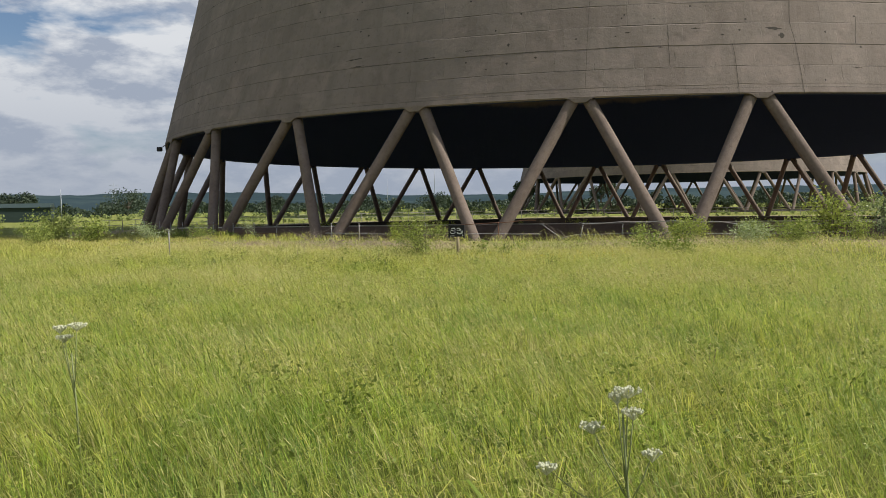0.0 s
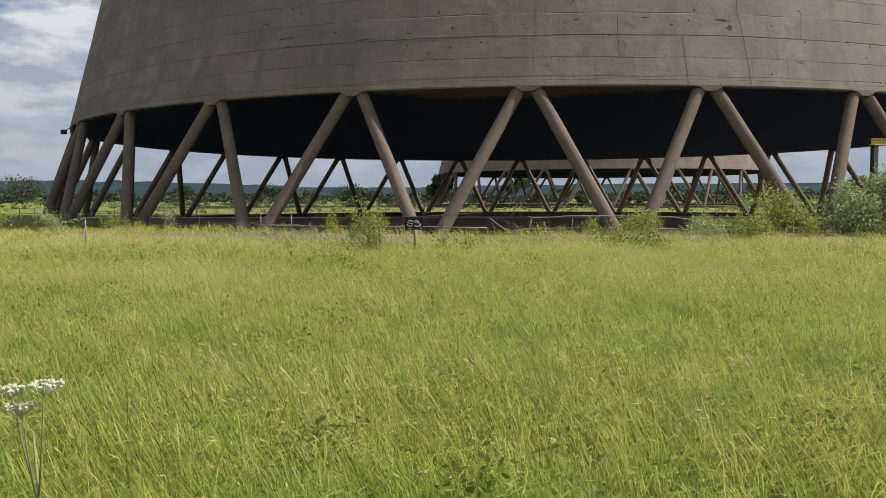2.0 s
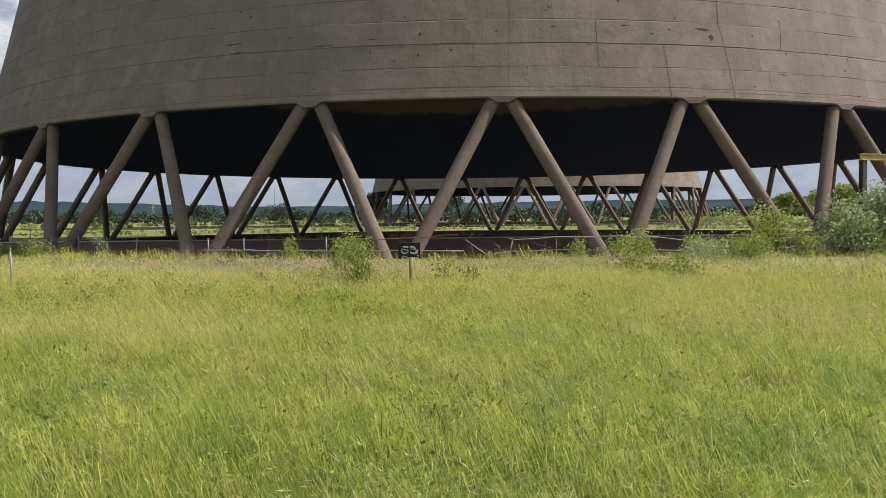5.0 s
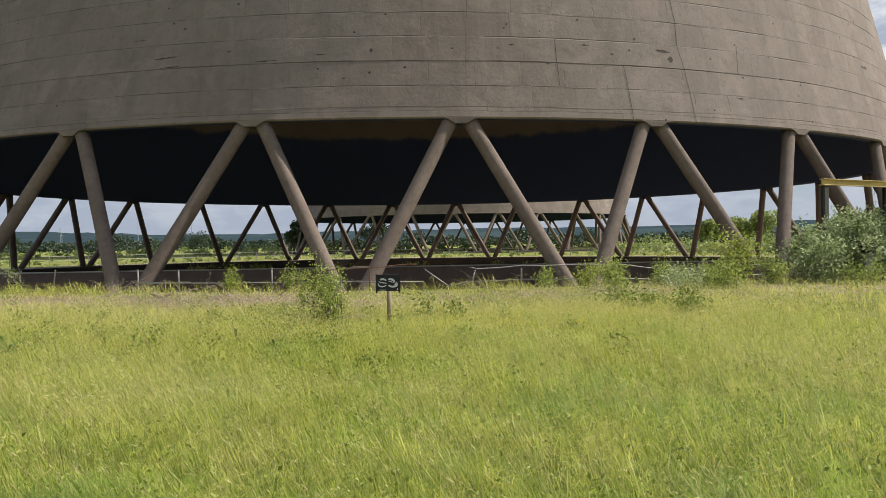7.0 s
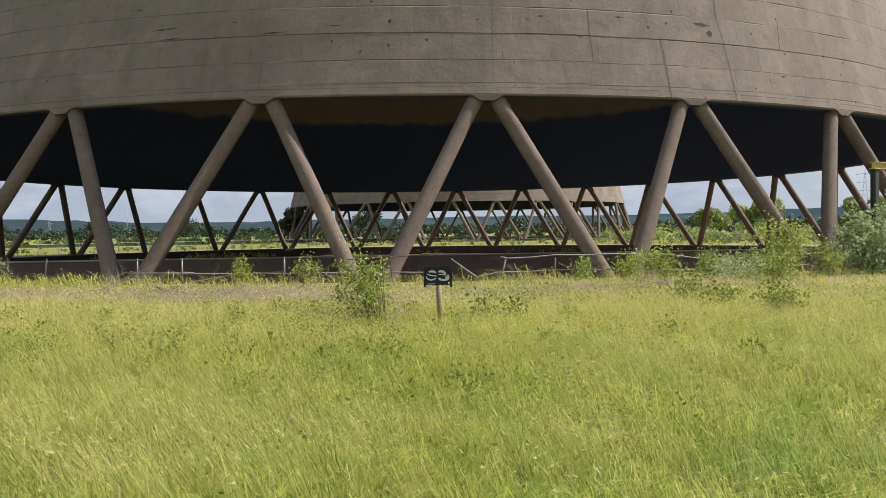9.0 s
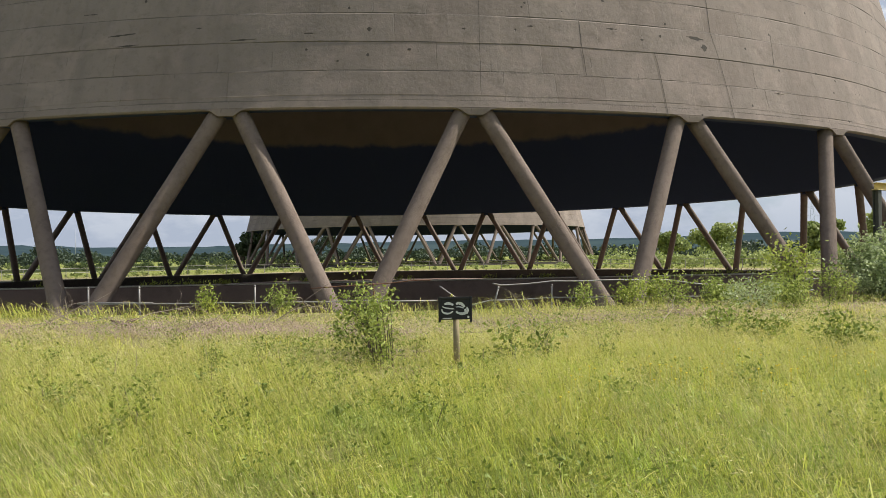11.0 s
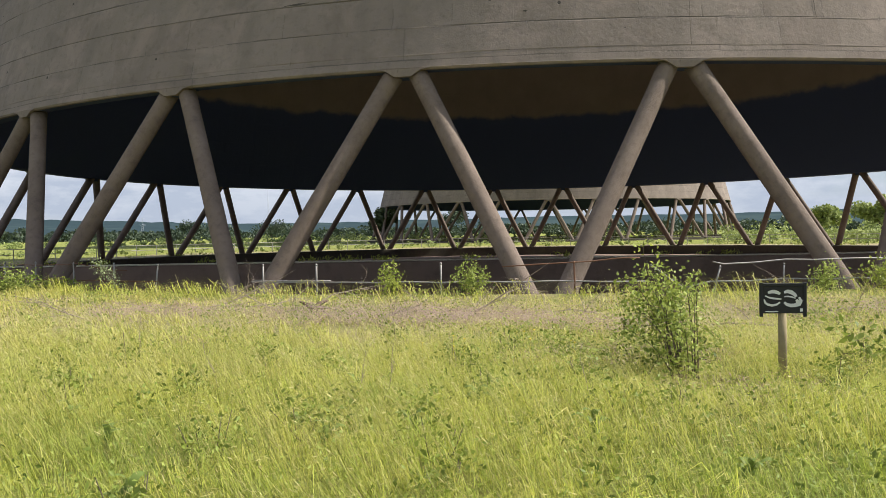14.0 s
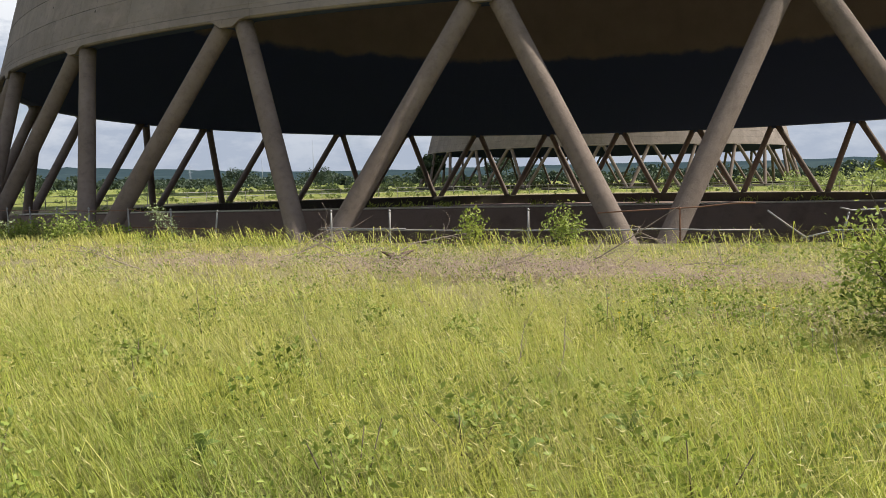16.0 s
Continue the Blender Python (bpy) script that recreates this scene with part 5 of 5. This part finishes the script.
for _i, (_b, _d, _h, _w, _m, _lb) in enumerate((
        (-2.7, 160, 8.0, 6.5, M_OAK, "dark round tree beside the far tower"), (29.2, 150, 6.5, 8, M_SCRUB, "green leafy tree behind the pond"), (35.5, 120, 6.0, 6, M_SCRUB, "pale green willow tree behind the pond"),
        (-37.4, 230, 6.5, 11, M_TREE, "dark tree beside the shed"), (-30.6, 330, 9, 17, M_TREE, "broad dark tree at the field edge"), (-21, 340, 7.5, 14, M_TREE, "broad dark tree at the field edge"),
        (39.0, 110, 7.0, 6, M_SCRUB, "pale green willow tree behind the pond"), (42.5, 100, 6.5, 6, M_SCRUB, "pale green willow tree behind the pond"), (26.3, 160, 5.5, 7, M_SCRUB, "green leafy tree behind the pond"),
        (-9.5, 330, 7, 14, M_TREE, "broad dark tree at the field edge"), (-14.5, 310, 6.5, 13, M_TREE, "broad dark tree at the field edge"), (2.6, 280, 10, 12, M_TREE, "dark tree behind the far tower"))):
    _p = at(_b, _d)
    tree(_p.x, _p.y, _h, _w, 900 + _i, _m, _lb)


def thicket(name, bear0, bear1, dist, depth, height, clumps, leaf, mat, label, seed, per=60):
    """A belt of far shrubs: many uneven clumps of leaves in one object."""
    rng = np.random.default_rng(seed)
    cen = []
    for _ in range(clumps):
        b, d = rng.uniform(bear0, bear1), dist + rng.uniform(0, depth)
        p = at(b, d)
        h = height * (0.45 + 0.75 * rng.random() ** 1.5) * (0.75 + 0.5 * noise.noise((b * 0.25, d * 0.01, seed)))
        w = h * rng.uniform(0.5, 1.0)
        d3 = rng.normal(size=(per, 3))
        d3 /= np.linalg.norm(d3, axis=1)[:, None]
        q = np.array([p.x, p.y, -0.3]) + d3 * np.array([w, w, h * 0.5]) * rng.uniform(0.4, 1.0, (per, 1)) + np.array([0, 0, h * 0.5])
        q[:, 2] = np.maximum(q[:, 2], -0.25)
        cen.append(q)
    me = leaf_cloud(name, np.concatenate(cen), leaf, mat, rng, 0.2, 0.8)
    tagged(new(name, me), label, "woodland", kind="stuff")


thicket("far_woodland", -75, 75, 400, 160, 8.0, 950, 1.7, M_TREE, "long dark belt of trees across the plain", 1, 130)
thicket("field_scrub", -45, 22, 150, 60, 2.2, 260, 0.4, M_SCRUB, "pale green scrub dotted over the far field", 2, 60)
thicket("pond_scrub", 20, 60, 98, 40, 3.6, 170, 0.35, M_SCRUB, "tall pale green scrub behind the pond", 3, 110)
thicket("hedge_scrub", -60, 75, 240, 60, 4.5, 420, 0.8, M_TREE, "dark scattered hedges over the far fields", 4, 60)
thicket("pond_edge_weeds", -28, 38, 98, 26, 0.9, 200, 0.22, M_SCRUB, "low green weeds beyond the pond", 5, 40)


def hills():
    m = Mat("haze_tinted_hill_woods", 1.0, 0, 0.0)
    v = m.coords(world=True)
    # distance haze is mixed into these blue-grey wood colours
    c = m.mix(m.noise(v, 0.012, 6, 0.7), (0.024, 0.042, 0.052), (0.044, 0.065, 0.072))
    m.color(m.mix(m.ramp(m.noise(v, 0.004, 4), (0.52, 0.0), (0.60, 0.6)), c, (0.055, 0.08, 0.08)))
    for name, dist, top, seed in (("backdrop_hills", 2300, 70, 1.0), ("backdrop_ridge", 1300, 34, 6.0)):
        verts, faces = [], []
        n = 360
        for k in range(n):
            a = 360.0 * k / n
            h = top * (0.62 + 0.55 * noise.noise((math.cos(radians(a)) * 3.0, math.sin(radians(a)) * 3.0, seed)) + 0.10 * noise.noise((a * 0.9, seed, 0)) + 0.05 * noise.noise((a * 3.7, seed, 2)))
            for d, z in ((dist, -2), (dist * 1.08, h * 0.55), (dist * 1.22, h), (dist * 1.4, h * 0.4)):
                verts.append(tuple(at(a, d, z)))
        for k in range(n):
            q = (k + 1) % n
            for j in range(3):
                faces.append((k * 4 + j, q * 4 + j, q * 4 + j + 1, k * 4 + j + 1))
        tagged(new(name, mesh_of(name, verts, faces, m.m, True)), "low wooded hills along the horizon, tinted blue for haze", "hills", kind="structure")


hills()


def pylon(bearing, dist, h):
    p = at(bearing, dist)
    ob = empty("pylon", pose(p.x, p.y, -0.4, 0, 0, -bearing), "faint grey lattice electricity pylon far off", "pylon")
    v, f = [], []
    for sx in (-1, 1):
        for sy in (-1, 1):
            sweep(v, f, [Vector((sx * h * 0.09, sy * h * 0.09, 0)), Vector((sx * h * 0.03, sy * h * 0.03, h * 0.6)), Vector((0, 0, h))], [0.14, 0.12, 0.08], 4)
    for k in range(9):
        z0, z1 = h * k / 10, h * (k + 1) / 10
        w0, w1 = h * 0.09 * (1 - z0 / h * 0.95), h * 0.09 * (1 - z1 / h * 0.95)
        for s in (-1, 1):
            sweep(v, f, [Vector((s * w0, -w0, z0)), Vector((-s * w1, -w1, z1))], [0.07, 0.07], 3)
    part("lattice", mesh_of("lattice", v, f, M_PYLON), None, ob)
    for z in (0.62, 0.76, 0.9):
        tube("arm", [Vector((-h * 0.13, 0, h * z)), Vector((0, 0, h * z + 0.6)), Vector((h * 0.13, 0, h * z))], 0.14, M_PYLON, ob, 4)


M_PYLON = plain("grey_steel_lattice", (0.34, 0.37, 0.42), (0.42, 0.45, 0.50), 1, 0.8)
pylon(35.5, 620, 40)
pylon(-31.4, 760, 27)
pylon(-17.6, 900, 22)


def mast(bearing, dist, h, r):
    p = at(bearing, dist)
    ob = empty("mast", pose(p.x, p.y, -0.4), "thin grey mast standing far off", "mast")
    tube("pole", [Vector((0, 0, 0)), Vector((0, 0, h * 0.6)), Vector((0, 0, h))], [r, r * 0.8, r * 0.5], M_PYLON, ob, 6)


mast(-13.0, 500, 19, 0.22)
mast(-9.6, 480, 27, 0.22)
mast(-34.8, 240, 8.2, 0.18)


def shed():
    p = at(-38.0, 170)
    ob = empty("shed", pose(p.x, p.y, -0.35, 0, 0, 30), "long dark green shed at the field edge", "shed")
    bm = bmesh.new()
    box(bm, (15, 7, 2.9), pose(0, 0, 1.45), 0.03)
    part("wall", bm, M_SHED, ob)
    bm = bmesh.new()
    vs = [bm.verts.new(c) for c in ((-7.7, -3.8, 2.85), (7.7, -3.8, 2.85), (7.7, 3.8, 2.85), (-7.7, 3.8, 2.85), (-7.7, 0, 3.7), (7.7, 0, 3.7))]
    for q in ((0, 1, 5, 4), (2, 3, 4, 5), (0, 4, 3), (1, 2, 5), (0, 3, 2, 1)):
        bm.faces.new([vs[k] for k in q])
    part("roof", bm, M_SHED, ob)


M_SHED = plain("dark_green_sheeting", (0.018, 0.035, 0.032), (0.03, 0.05, 0.045), 2, 0.7)
shed()
